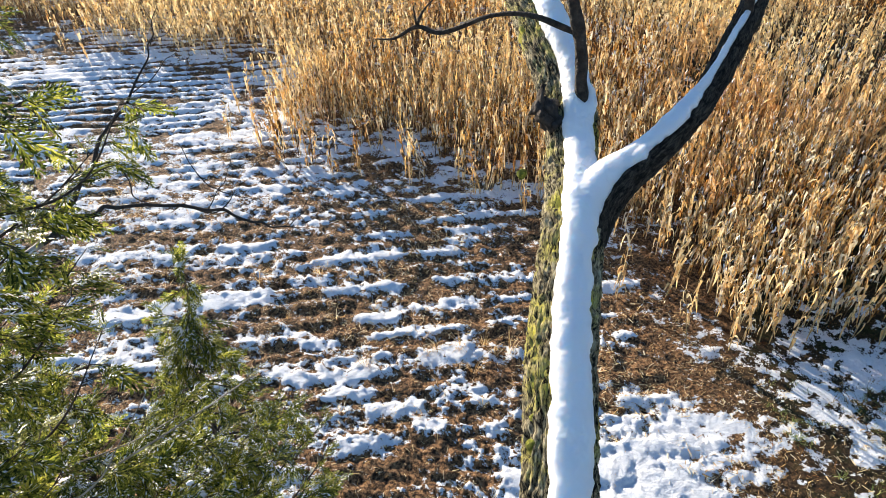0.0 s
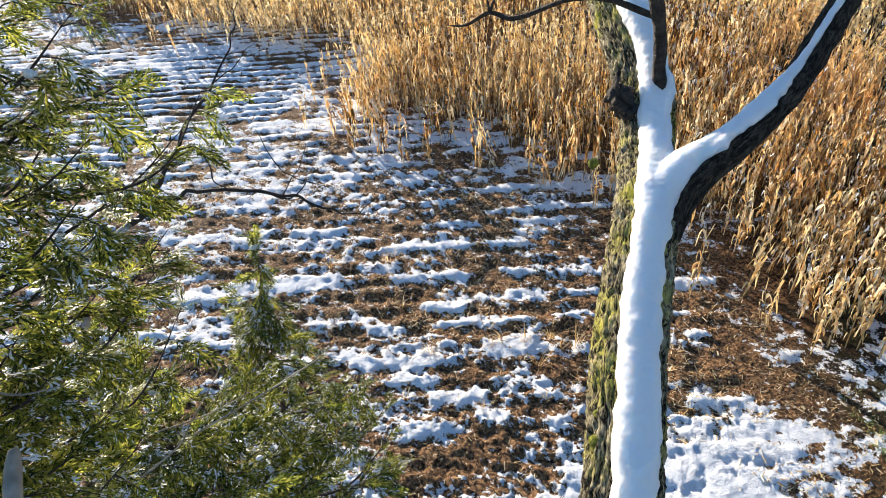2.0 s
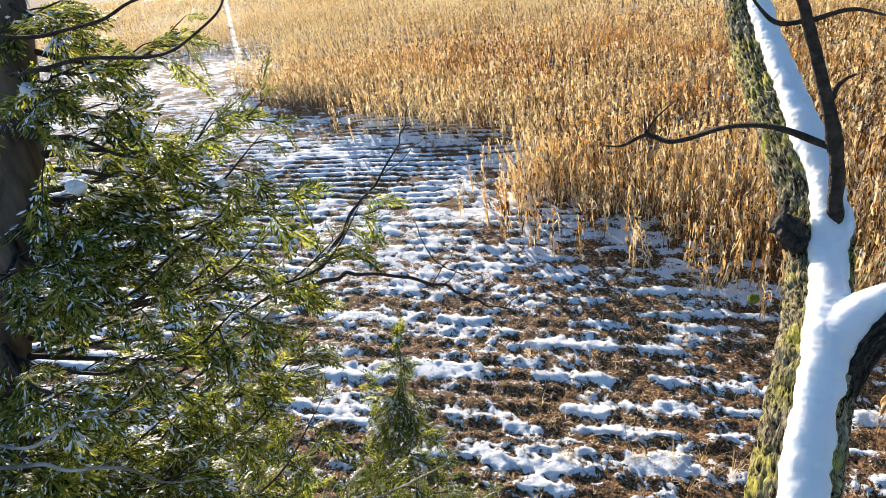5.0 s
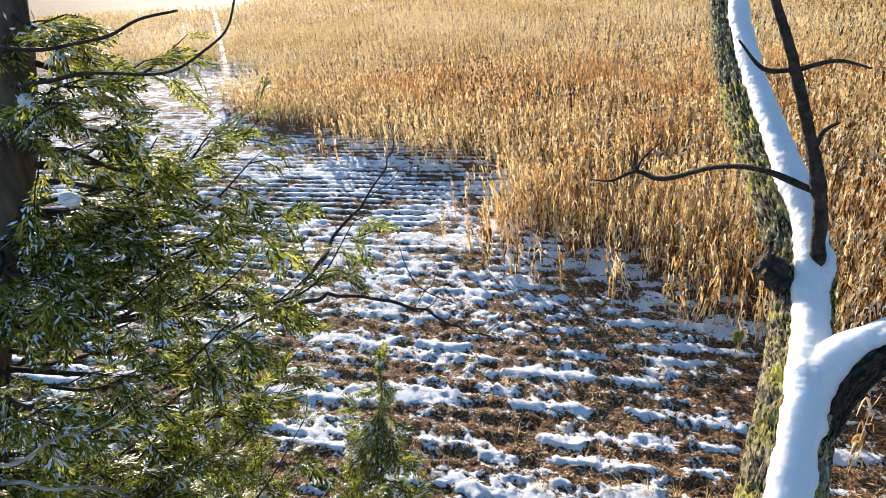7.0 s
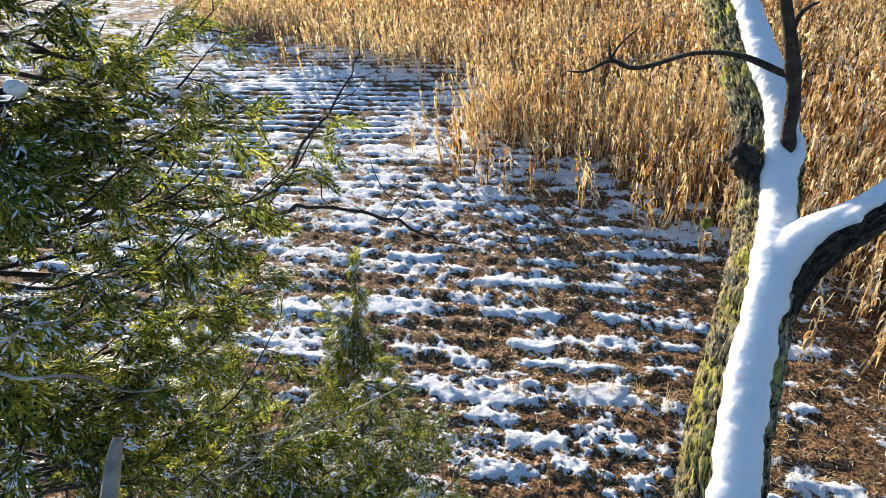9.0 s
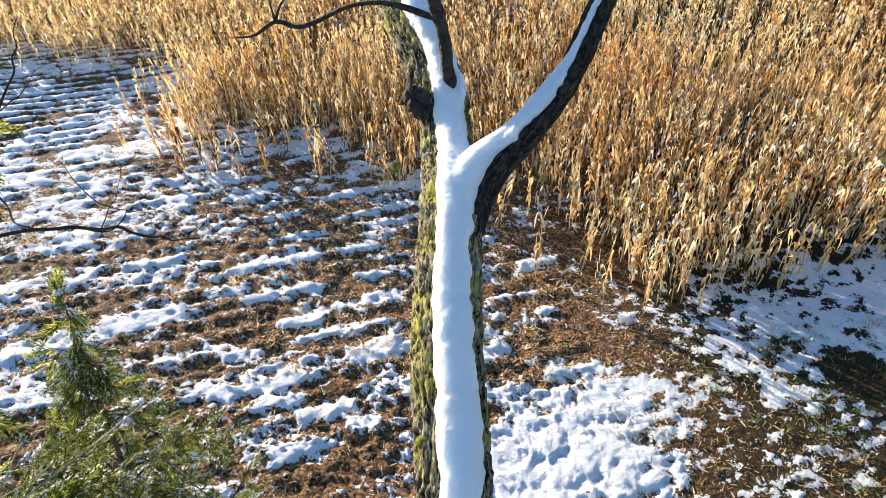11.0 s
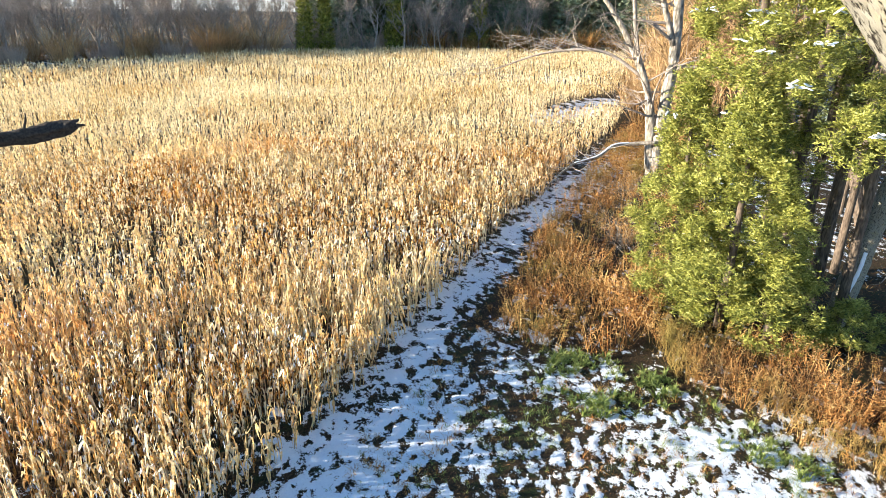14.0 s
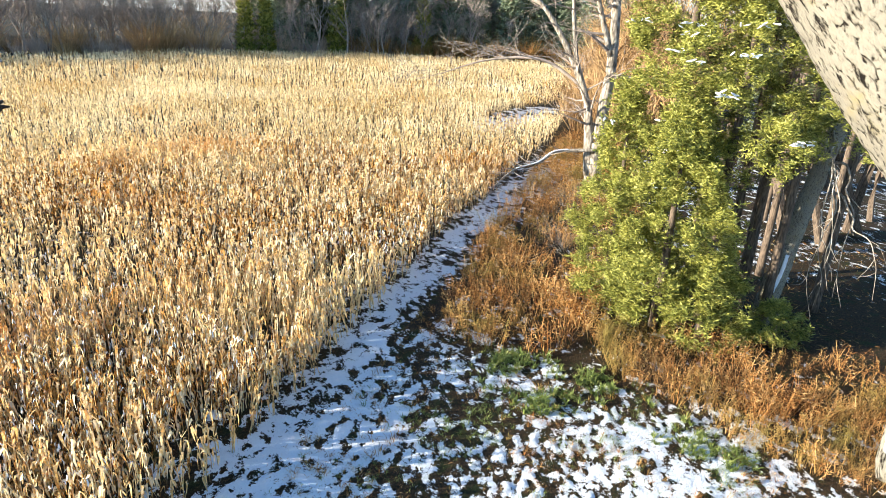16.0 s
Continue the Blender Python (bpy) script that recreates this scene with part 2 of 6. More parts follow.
def material(name, stops, scale=6.0, rough=0.8, detail=5.0, bump=0.0, bump_scale=40.0, island=0.0, through_light=0.0,
             stretch=(1, 1, 1), second=None, third=None, metal=0.0, obj=0.0, warm=None):
    """Noise between colour stops at world size, a second larger noise, bump, a tint for each piece, and light that passes through."""
    m = bpy.data.materials.new(name)
    m.use_nodes = True
    nt = m.node_tree
    N, L = nt.nodes, nt.links
    bsdf = N["Principled BSDF"]
    geo = N.new("ShaderNodeNewGeometry")
    vec = N.new("ShaderNodeVectorMath")
    vec.operation = "MULTIPLY"
    vec.inputs[1].default_value = stretch
    L.new(geo.outputs["Position"], vec.inputs[0])
    tex = N.new("ShaderNodeTexNoise")
    tex.inputs["Scale"].default_value, tex.inputs["Detail"].default_value = scale, detail
    L.new(vec.outputs[0], tex.inputs["Vector"])
    fac = tex.outputs["Fac"]
    if island or obj:
        mixer = N.new("ShaderNodeMath")
        mixer.operation = "MULTIPLY_ADD"
        if obj:
            info = N.new("ShaderNodeObjectInfo")
            L.new(info.outputs["Random"], mixer.inputs[0])
        else:
            L.new(geo.outputs["Random Per Island"], mixer.inputs[0])
        mixer.inputs[1].default_value = island or obj
        sub = N.new("ShaderNodeMath")
        sub.operation = "SUBTRACT"
        L.new(fac, sub.inputs[0])
        sub.inputs[1].default_value = (island or obj) * 0.5
        L.new(sub.outputs[0], mixer.inputs[2])
        fac = mixer.outputs[0]
    ramp = N.new("ShaderNodeValToRGB")
    el = ramp.color_ramp.elements
    for n, (pos, col) in enumerate(stops):
        e = el[n] if n < 2 else el.new(pos)
        e.position, e.color = pos, (*col, 1)
    L.new(fac, ramp.inputs[0])
    colour = ramp.outputs[0]
    for layer in (second, third):
        if not layer:
            continue
        tint, size, low, high = layer
        big = N.new("ShaderNodeTexNoise")
        big.inputs["Scale"].default_value, big.inputs["Detail"].default_value = size, 4
        L.new(geo.outputs["Position"], big.inputs["Vector"])
        rng_ = N.new("ShaderNodeMapRange")
        rng_.inputs["From Min"].default_value, rng_.inputs["From Max"].default_value = low, high
        L.new(big.outputs["Fac"], rng_.inputs["Value"])
        mix = N.new("ShaderNodeMix")
        mix.data_type = "RGBA"
        L.new(rng_.outputs["Result"], mix.inputs["Factor"])
        L.new(colour, mix.inputs["A"])
        mix.inputs["B"].default_value = (*tint, 1)
        colour = mix.outputs["Result"]
    L.new(colour, bsdf.inputs["Base Color"])
    bsdf.inputs["Roughness"].default_value, bsdf.inputs["Metallic"].default_value = rough, metal
    bsdf.inputs["Specular IOR Level"].default_value = 0.3
    if bump:
        b = N.new("ShaderNodeTexNoise")
        b.inputs["Scale"].default_value, b.inputs["Detail"].default_value = bump_scale, 6
        L.new(vec.outputs[0], b.inputs["Vector"])
        node = N.new("ShaderNodeBump")
        node.inputs["Strength"].default_value, node.inputs["Distance"].default_value = min(bump, 1.0), 0.02
        L.new(b.outputs["Fac"], node.inputs["Height"])
        L.new(node.outputs[0], bsdf.inputs["Normal"])
    if through_light:
        tl = N.new("ShaderNodeBsdfTranslucent")
        if warm:
            tint = N.new("ShaderNodeMix")
            tint.data_type, tint.blend_type = "RGBA", "MULTIPLY"
            tint.inputs["Factor"].default_value = 1.0
            L.new(colour, tint.inputs["A"])
            tint.inputs["B"].default_value = (*warm, 1)
            colour = tint.outputs["Result"]
        L.new(colour, tl.inputs["Color"])
        mx = N.new("ShaderNodeMixShader")
        mx.inputs[0].default_value = through_light
        L.new(bsdf.outputs[0], mx.inputs[1])
        L.new(tl.outputs[0], mx.inputs[2])
        L.new(mx.outputs[0], N["Material Output"].inputs[0])
    return m



def ground_material():
    """Soil, leaf litter and grass mould, with snow wherever the snow's depth, broken up by fine noise, is over nought."""
    m = bpy.data.materials.new("snowy_ground")
    m.use_nodes = True
    nt = m.node_tree
    N, L = nt.nodes, nt.links
    bsdf = N["Principled BSDF"]
    geo = N.new("ShaderNodeNewGeometry")

    def noise_of(scale, detail=4.0, rough=0.6):
        n = N.new("ShaderNodeTexNoise")
        n.inputs["Scale"].default_value, n.inputs["Detail"].default_value, n.inputs["Roughness"].default_value = scale, detail, rough
        L.new(geo.outputs["Position"], n.inputs["Vector"])
        return n.outputs["Fac"]

    def calc(op, a, b, c=None):
        n = N.new("ShaderNodeMath")
        n.operation = op
        for k, v in enumerate((a, b, c)):
            if v is None:
                continue
            if isinstance(v, (int, float)):
                n.inputs[k].default_value = v
            else:
                L.new(v, n.inputs[k])
        return n.outputs[0]

    def ramp_of(fac, stops):
        r = N.new("ShaderNodeValToRGB")
        for n, (pos, col) in enumerate(stops):
            e = r.color_ramp.elements[n] if n < 2 else r.color_ramp.elements.new(pos)
            e.position, e.color = pos, (*col, 1)
        L.new(fac, r.inputs[0])
        return r.outputs[0]

    def blend(fac, a, b):
        n = N.new("ShaderNodeMix")
        n.data_type = "RGBA"
        L.new(fac, n.inputs["Factor"])
        L.new(a, n.inputs["A"])
        L.new(b, n.inputs["B"])
        return n.outputs["Result"]

    depth, tilled = N.new("ShaderNodeAttribute"), N.new("ShaderNodeAttribute")
    depth.attribute_name, tilled.attribute_name = "snow_cover", "tilled"
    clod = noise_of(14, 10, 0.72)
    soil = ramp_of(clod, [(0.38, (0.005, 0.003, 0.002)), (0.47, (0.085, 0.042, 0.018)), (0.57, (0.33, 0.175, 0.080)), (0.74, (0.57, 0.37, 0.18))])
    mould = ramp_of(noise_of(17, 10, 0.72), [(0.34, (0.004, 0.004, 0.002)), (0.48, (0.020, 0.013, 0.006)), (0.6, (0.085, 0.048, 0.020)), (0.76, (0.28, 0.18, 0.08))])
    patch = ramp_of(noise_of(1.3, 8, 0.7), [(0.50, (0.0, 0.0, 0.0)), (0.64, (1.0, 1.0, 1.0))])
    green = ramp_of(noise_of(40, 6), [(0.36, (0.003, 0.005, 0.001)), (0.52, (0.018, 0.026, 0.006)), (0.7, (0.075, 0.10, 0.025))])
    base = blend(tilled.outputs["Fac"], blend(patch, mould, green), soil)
    d = calc("ADD", depth.outputs["Fac"], calc("MULTIPLY", calc("SUBTRACT", noise_of(11, 4, 0.6), 0.5), 3.3))
    d = calc("ADD", d, calc("MULTIPLY", calc("SUBTRACT", noise_of(36, 3, 0.5), 0.5), 1.9))
    rows = N.new("ShaderNodeAttribute")
    rows.attribute_name = "far_rows"
    place = N.new("ShaderNodeSeparateXYZ")
    L.new(geo.outputs["Position"], place.inputs[0])
    v_ = calc("MULTIPLY", calc("SUBTRACT", place.outputs[1], calc("MULTIPLY", place.outputs[0], ROW)), 1 / math.hypot(1, ROW) * 2 * math.pi / ROWLEN)
    v_ = calc("ADD", v_, calc("MULTIPLY", noise_of(0.35, 6), 9.0))
    d = calc("ADD", d, calc("MULTIPLY", calc("COSINE", v_, 0.0), rows.outputs["Fac"]))
    rng_ = N.new("ShaderNodeMapRange")
    rng_.interpolation_type = "SMOOTHSTEP"
    rng_.inputs["From Min"].default_value, rng_.inputs["From Max"].default_value = -0.05, 0.08
    L.new(d, rng_.inputs["Value"])
    white = ramp_of(noise_of(22, 5, 0.6), [(0.32, (0.72, 0.75, 0.80)), (0.46, (0.81, 0.83, 0.865)), (0.7, (0.87, 0.88, 0.895))])
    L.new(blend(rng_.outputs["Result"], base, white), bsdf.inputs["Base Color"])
    bsdf.inputs["Roughness"].default_value = 0.85
    bsdf.inputs["Specular IOR Level"].default_value = 0.2
    node = N.new("ShaderNodeBump")
    node.inputs["Strength"].default_value, node.inputs["Distance"].default_value = 1.0, 0.05
    rel = calc("ADD", calc("MULTIPLY", noise_of(14, 9, 0.72), 1.2), calc("MULTIPLY", rng_.outputs["Result"], 0.3))
    L.new(rel, node.inputs["Height"])
    L.new(node.outputs[0], bsdf.inputs["Normal"])
    return m


M_GROUND = ground_material()
M_SNOW = material("snow", [(0.3, (0.80, 0.82, 0.86)), (0.7, (0.88, 0.89, 0.90))], scale=3, rough=0.6, bump=0.12, bump_scale=30)
M_DRIFT = material("drifted_snow", [(0.3, (0.80, 0.82, 0.85)), (0.7, (0.87, 0.88, 0.895))], scale=3, rough=0.6, bump=0.1, bump_scale=26)
_b = M_DRIFT.node_tree.nodes["Principled BSDF"]
_b.inputs["Subsurface Weight"].default_value, _b.inputs["Subsurface Scale"].default_value = 1.0, 0.05
_b.inputs["Subsurface Radius"].default_value = (0.9, 1.0, 1.1)
M_CORN = material("dry_corn", [(0.08, (0.05, 0.020, 0.006)), (0.34, (0.57, 0.30, 0.075)), (0.55, (0.86, 0.64, 0.28)), (0.77, (0.94, 0.88, 0.69))],
                  scale=14, rough=0.6, island=1.1, through_light=0.43, warm=(1.0, 0.82, 0.58), second=((0.91, 0.80, 0.51), 0.11, 0.42, 0.74), third=((0.62, 0.32, 0.085), 0.15, 0.54, 0.78))
# lighter, evener copy of dry_corn: haze and lit tops put into its colour
M_CORN_FAR = material("dry_corn_far_pale", [(0.1, (0.20, 0.10, 0.03)), (0.4, (0.62, 0.45, 0.20)), (0.62, (0.83, 0.69, 0.39)), (0.85, (0.91, 0.85, 0.65))],
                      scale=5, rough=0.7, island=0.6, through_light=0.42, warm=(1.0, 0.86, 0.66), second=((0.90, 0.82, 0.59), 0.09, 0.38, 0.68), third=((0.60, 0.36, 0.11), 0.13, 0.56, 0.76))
M_STEM = material("corn_stem", [(0.2, (0.30, 0.18, 0.07)), (0.8, (0.62, 0.46, 0.22))], scale=14, rough=0.7, island=0.6)


def bark_material(name, size, long, crack, mid, light, moss, moss_low, moss_high, open_, smooth_, plates=False):
    """Ridged bark: winding dark furrows along the limb with rough ridges between, and moss in patches."""
    m = bpy.data.materials.new(name)
    m.use_nodes = True
    nt = m.node_tree
    N, L = nt.nodes, nt.links
    bsdf = N["Principled BSDF"]
    at = N.new("ShaderNodeAttribute")
    at.attribute_name = "bark"
    vec = N.new("ShaderNodeVectorMath")
    vec.operation = "MULTIPLY"
    vec.inputs[1].default_value = (1 / size, 1 / size, 1 / long)
    L.new(at.outputs["Vector"], vec.inputs[0])
    def calc(op, a, b):
        n = N.new("ShaderNodeMath")
        n.operation = op
        for k, v in enumerate((a, b)):
            if isinstance(v, (int, float)):
                n.inputs[k].default_value = v
            else:
                L.new(v, n.inputs[k])
        return n.outputs[0]

    def ridge(scale, detail, push, width):
        """Nought in winding cracks, rising to either side."""
        n = N.new("ShaderNodeTexNoise")
        n.inputs["Scale"].default_value, n.inputs["Detail"].default_value = scale, detail
        n.inputs["Roughness"].default_value, n.inputs["Distortion"].default_value = 0.62, push
        L.new(vec.outputs[0], n.inputs["Vector"])
        return calc("MULTIPLY", calc("ABSOLUTE", calc("SUBTRACT", n.outputs["Fac"], 0.5), 0.0), width)

    fine = N.new("ShaderNodeTexNoise")
    fine.inputs["Scale"].default_value, fine.inputs["Detail"].default_value, fine.inputs["Roughness"].default_value = 2.2, 8, 0.7
    L.new(vec.outputs[0], fine.inputs["Vector"])
    if plates:
        warp = N.new("ShaderNodeTexNoise")
        warp.inputs["Scale"].default_value, warp.inputs["Detail"].default_value = 1.1, 5
        L.new(vec.outputs[0], warp.inputs["Vector"])
        shift = N.new("ShaderNodeVectorMath")
        shift.operation = "MULTIPLY_ADD"
        shift.inputs[1].default_value = (1.3, 1.3, 1.3)
        L.new(warp.outputs["Color"], shift.inputs[0])
        L.new(vec.outputs[0], shift.inputs[2])
        cell = N.new("ShaderNodeTexVoronoi")
        cell.feature = "DISTANCE_TO_EDGE"
        L.new(shift.outputs[0], cell.inputs["Vector"])
        cell.inputs["Scale"].default_value = 1.0
        pits = N.new("ShaderNodeTexNoise")
        pits.inputs["Scale"].default_value, pits.inputs["Detail"].default_value, pits.inputs["Roughness"].default_value = 0.72, 6, 0.62
        L.new(vec.outputs[0], pits.inputs["Vector"])
        line = calc("ADD", calc("MULTIPLY", cell.outputs["Distance"], open_), calc("MULTIPLY", calc("MAXIMUM", calc("SUBTRACT", warp.outputs["Fac"], 0.44), 0.0), 5.0))
        deep = calc("MINIMUM", line, calc("MULTIPLY", calc("SUBTRACT", pits.outputs["Fac"], 0.37), 7.0))
    else:
        deep = calc("MINIMUM", ridge(0.45, 4, 0.5, open_), calc("ADD", ridge(1.1, 3, 0.3, open_ * 0.8), 0.12))
    fade = N.new("ShaderNodeTexNoise")
    fade.inputs["Scale"].default_value, fade.inputs["Detail"].default_value = 0.8, 4
    L.new(vec.outputs[0], fade.inputs["Vector"])
    deep = calc("ADD", deep, calc("MULTIPLY", calc("MAXIMUM", calc("SUBTRACT", fade.outputs["Fac"], 0.46), 0.0), smooth_))
    deep = calc("MINIMUM", deep, 0.42)
    tot = N.new("ShaderNodeMath")
    tot.operation = "ADD"
    L.new(deep, tot.inputs[0])
    L.new(calc("MULTIPLY", calc("SUBTRACT", fine.outputs["Fac"], 0.42), 0.85), tot.inputs[1])
    ramp = N.new("ShaderNodeValToRGB")
    stops = [(0.09, crack), (0.22, mid), (0.50, light)]
    for n, (pos, col) in enumerate(stops):
        e = ramp.color_ramp.elements[n] if n < 2 else ramp.color_ramp.elements.new(pos)
        e.position, e.color = pos, (*col, 1)
    L.new(tot.outputs[0], ramp.inputs[0])
    geo = N.new("ShaderNodeNewGeometry")
    big = N.new("ShaderNodeTexNoise")
    big.inputs["Scale"].default_value, big.inputs["Detail"].default_value, big.inputs["Roughness"].default_value = 5.0, 9, 0.7
    L.new(geo.outputs["Position"], big.inputs["Vector"])
    span = N.new("ShaderNodeMapRange")
    span.inputs["From Min"].default_value, span.inputs["From Max"].default_value = moss_low, moss_high
    L.new(big.outputs["Fac"], span.inputs["Value"])
    hold = N.new("ShaderNodeMath")
    hold.operation = "MULTIPLY"
    L.new(span.outputs["Result"], hold.inputs[0])
    lift = N.new("ShaderNodeMapRange")
    lift.inputs["From Min"].default_value, lift.inputs["From Max"].default_value = 0.08, 0.3
    L.new(tot.outputs[0], lift.inputs["Value"])
    L.new(lift.outputs["Result"], hold.inputs[1])
    mix = N.new("ShaderNodeMix")
    mix.data_type = "RGBA"
    L.new(hold.outputs[0], mix.inputs["Factor"])
    L.new(ramp.outputs[0], mix.inputs["A"])
    mix.inputs["B"].default_value = (*moss, 1)
    L.new(mix.outputs["Result"], bsdf.inputs["Base Color"])
    bsdf.inputs["Roughness"].default_value, bsdf.inputs["Specular IOR Level"].default_value = 0.95, 0.2
    node = N.new("ShaderNodeBump")
    node.inputs["Strength"].default_value, node.inputs["Distance"].default_value = 1.0, size * 0.5
    L.new(tot.outputs[0], node.inputs["Height"])
    L.new(node.outputs[0], bsdf.inputs["Normal"])
    return m


M_BARK = bark_material("furrowed_bark", 0.010, 0.055, (0.008, 0.006, 0.004), (0.16, 0.135, 0.085), (0.52, 0.45, 0.29), (0.44, 0.40, 0.06), 0.47, 0.62, 3.2, 0.1)
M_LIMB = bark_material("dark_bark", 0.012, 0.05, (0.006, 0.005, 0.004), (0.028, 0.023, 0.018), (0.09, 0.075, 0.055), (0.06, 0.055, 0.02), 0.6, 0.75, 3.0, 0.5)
M_PALE = bark_material("pale_bark", 0.032, 0.075, (0.02, 0.015, 0.011), (0.145, 0.128, 0.098), (0.31, 0.28, 0.222), (0.33, 0.275, 0.15), 0.52, 0.70, 2.4, 0.6, True)
M_MOSS = material("moss", [(0.25, (0.07, 0.085, 0.012)), (0.6, (0.26, 0.27, 0.035)), (0.85, (0.42, 0.40, 0.06))], scale=60, rough=0.95, bump=1.0, bump_scale=160)
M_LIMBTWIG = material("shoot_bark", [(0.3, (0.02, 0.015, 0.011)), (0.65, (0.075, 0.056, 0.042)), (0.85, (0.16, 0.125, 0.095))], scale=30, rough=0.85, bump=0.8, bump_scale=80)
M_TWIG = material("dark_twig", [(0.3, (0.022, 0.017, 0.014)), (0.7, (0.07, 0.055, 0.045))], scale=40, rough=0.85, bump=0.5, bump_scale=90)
M_GREY = material("grey_bark", [(0.3, (0.08, 0.065, 0.05)), (0.5, (0.28, 0.24, 0.195)), (0.72, (0.56, 0.51, 0.44))], scale=7, rough=0.9, bump=0.6, bump_scale=30, stretch=(1, 1, 0.3))
# bark lightened for the far wood, distance haze put into the colour
M_DIM = material("hazed_woods_bark", [(0.3, (0.18, 0.145, 0.125)), (0.7, (0.48, 0.40, 0.335))], scale=3, rough=0.95, obj=0.3)
M_CEDARBARK = material("cedar_bark", [(0.3, (0.05, 0.035, 0.026)), (0.7, (0.20, 0.15, 0.11))], scale=18, rough=0.9, bump=0.8, bump_scale=30, stretch=(1, 1, 0.2))
# cedar leaf in two tints, backlit and sunlit, that light put into the colour
M_CEDAR = material("cedar_leaf", [(0.1, (0.022, 0.038, 0.007)), (0.45, (0.13, 0.165, 0.026)), (0.7, (0.29, 0.31, 0.050)), (0.95, (0.52, 0.49, 0.10))],
                   scale=5, rough=0.3, island=1.0, through_light=0.6)
M_CEDARSUN = material("sunlit_cedar_leaf", [(0.1, (0.030, 0.045, 0.010)), (0.5, (0.265, 0.275, 0.050)), (0.9, (0.62, 0.58, 0.16))],
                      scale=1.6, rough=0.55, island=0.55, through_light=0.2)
# conifer leaf lightened: distance haze and snow dust put into the colour
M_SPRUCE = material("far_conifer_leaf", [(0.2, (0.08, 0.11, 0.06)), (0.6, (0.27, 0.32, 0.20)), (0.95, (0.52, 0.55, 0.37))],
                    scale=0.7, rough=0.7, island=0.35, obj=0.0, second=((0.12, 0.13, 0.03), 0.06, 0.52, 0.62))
M_WEED = material("dry_weed", [(0.1, (0.06, 0.022, 0.006)), (0.5, (0.48, 0.21, 0.055)), (0.9, (0.76, 0.52, 0.22))],
                  scale=1.2, rough=0.8, island=0.8, through_light=0.25, second=((0.26, 0.20, 0.055), 0.45, 0.50, 0.66), third=((0.13, 0.075, 0.035), 0.6, 0.56, 0.72))
# brush at the far edge, paled by haze that is part of its colour
M_BRUSH = material("hazed_brush", [(0.2, (0.30, 0.235, 0.20)), (0.55, (0.54, 0.41, 0.32)), (0.85, (0.72, 0.52, 0.33))], scale=0.12, rough=0.9, island=0.3)
M_WILLOW = material("willow_shoots", [(0.2, (0.30, 0.16, 0.07)), (0.55, (0.60, 0.36, 0.16)), (0.85, (0.78, 0.54, 0.28))], scale=0.3, rough=0.9, island=0.4)
M_THICKET = material("russet_thicket", [(0.2, (0.13, 0.07, 0.03)), (0.55, (0.36, 0.22, 0.10)), (0.85, (0.58, 0.41, 0.22))], scale=0.15, rough=0.9, island=0.4)
M_GRASS = material("green_grass", [(0.1, (0.035, 0.060, 0.012)), (0.5, (0.19, 0.24, 0.055)), (0.9, (0.46, 0.48, 0.17))], scale=2.0, rough=0.6, island=0.5, through_light=0.25)

# ---- plan: the outlines of the fields ----
LEFT_SIDE = [(6.2, 10.5), (5.6, 12.7), (4.9, 14.8), (2.9, 17.5), (1.3, 18.2), (-0.7, 18.9), (-1.7, 20.6), (-3.1, 21.2), (-4.6, 21.6), (-5.8, 22.4), (-6.8, 24.0),
             (-7.0, 26.0), (-7.6, 28.2), (-9.2, 30.0), (-11.8, 30.3), (-14.7, 30.9), (-17.5, 32.8), (-19.5, 34.8), (-23.5, 36.0), (-26.3, 36.2), (-31.3, 38.4),
             (-36.5, 43.4), (-37.0, 46.5), (-36.0, 50.0), (-39.0, 53.4), (-44.6, 56.2)]
CORN = LEFT_SIDE + [(-54, 68), (-73, 92), (-88, 110), (-70, 150), (20, 140), (62, 119), (110, 121),
                    (152, 101), (175, 51), (140, 38.8), (110, 29.8), (90, 24.9), (76, 21.6), (62, 18.4), (44.6, 16.2), (32.3, 14.5), (22.9, 13.2), (15.4, 11.8), (11, 11.0)]
FARCORN = [(-46.6, 57.8), (-52.4, 56.9), (-59.5, 57.3), (-66, 56), (-80, 59), (-120, 66), (-150, 120), (-90, 111.5), (-74.2, 92.4), (-55.3, 68.6)]
LEFT_LINE = LEFT_SIDE[:18] + LEFT_SIDE[16:0:-1]
EDGE_LINE = [(24.5, 13.45), (22.9, 13.2), (15.4, 11.8), (11, 11.0)] + LEFT_SIDE[:9] + LEFT_SIDE[7::-1] + [(11, 11.0), (15.4, 11.8), (22.9, 13.2)]
rng = np.random.default_rng(7)


def row_uv(x, y):
    c = 1 / math.hypot(1, ROW)
    return (x + y * ROW) * c, (y - x * ROW) * c


def field_part(x, y):
    """1 on the stubble, 0 on the grassy headland."""
    return 1 / (1 + np.exp(np.clip((x - 4.6 - 0.10 * (y - 8) + 0.7 * vnoise2(x * 0.7, y * 0.7, 4)) * 2.2, -30, 30)))


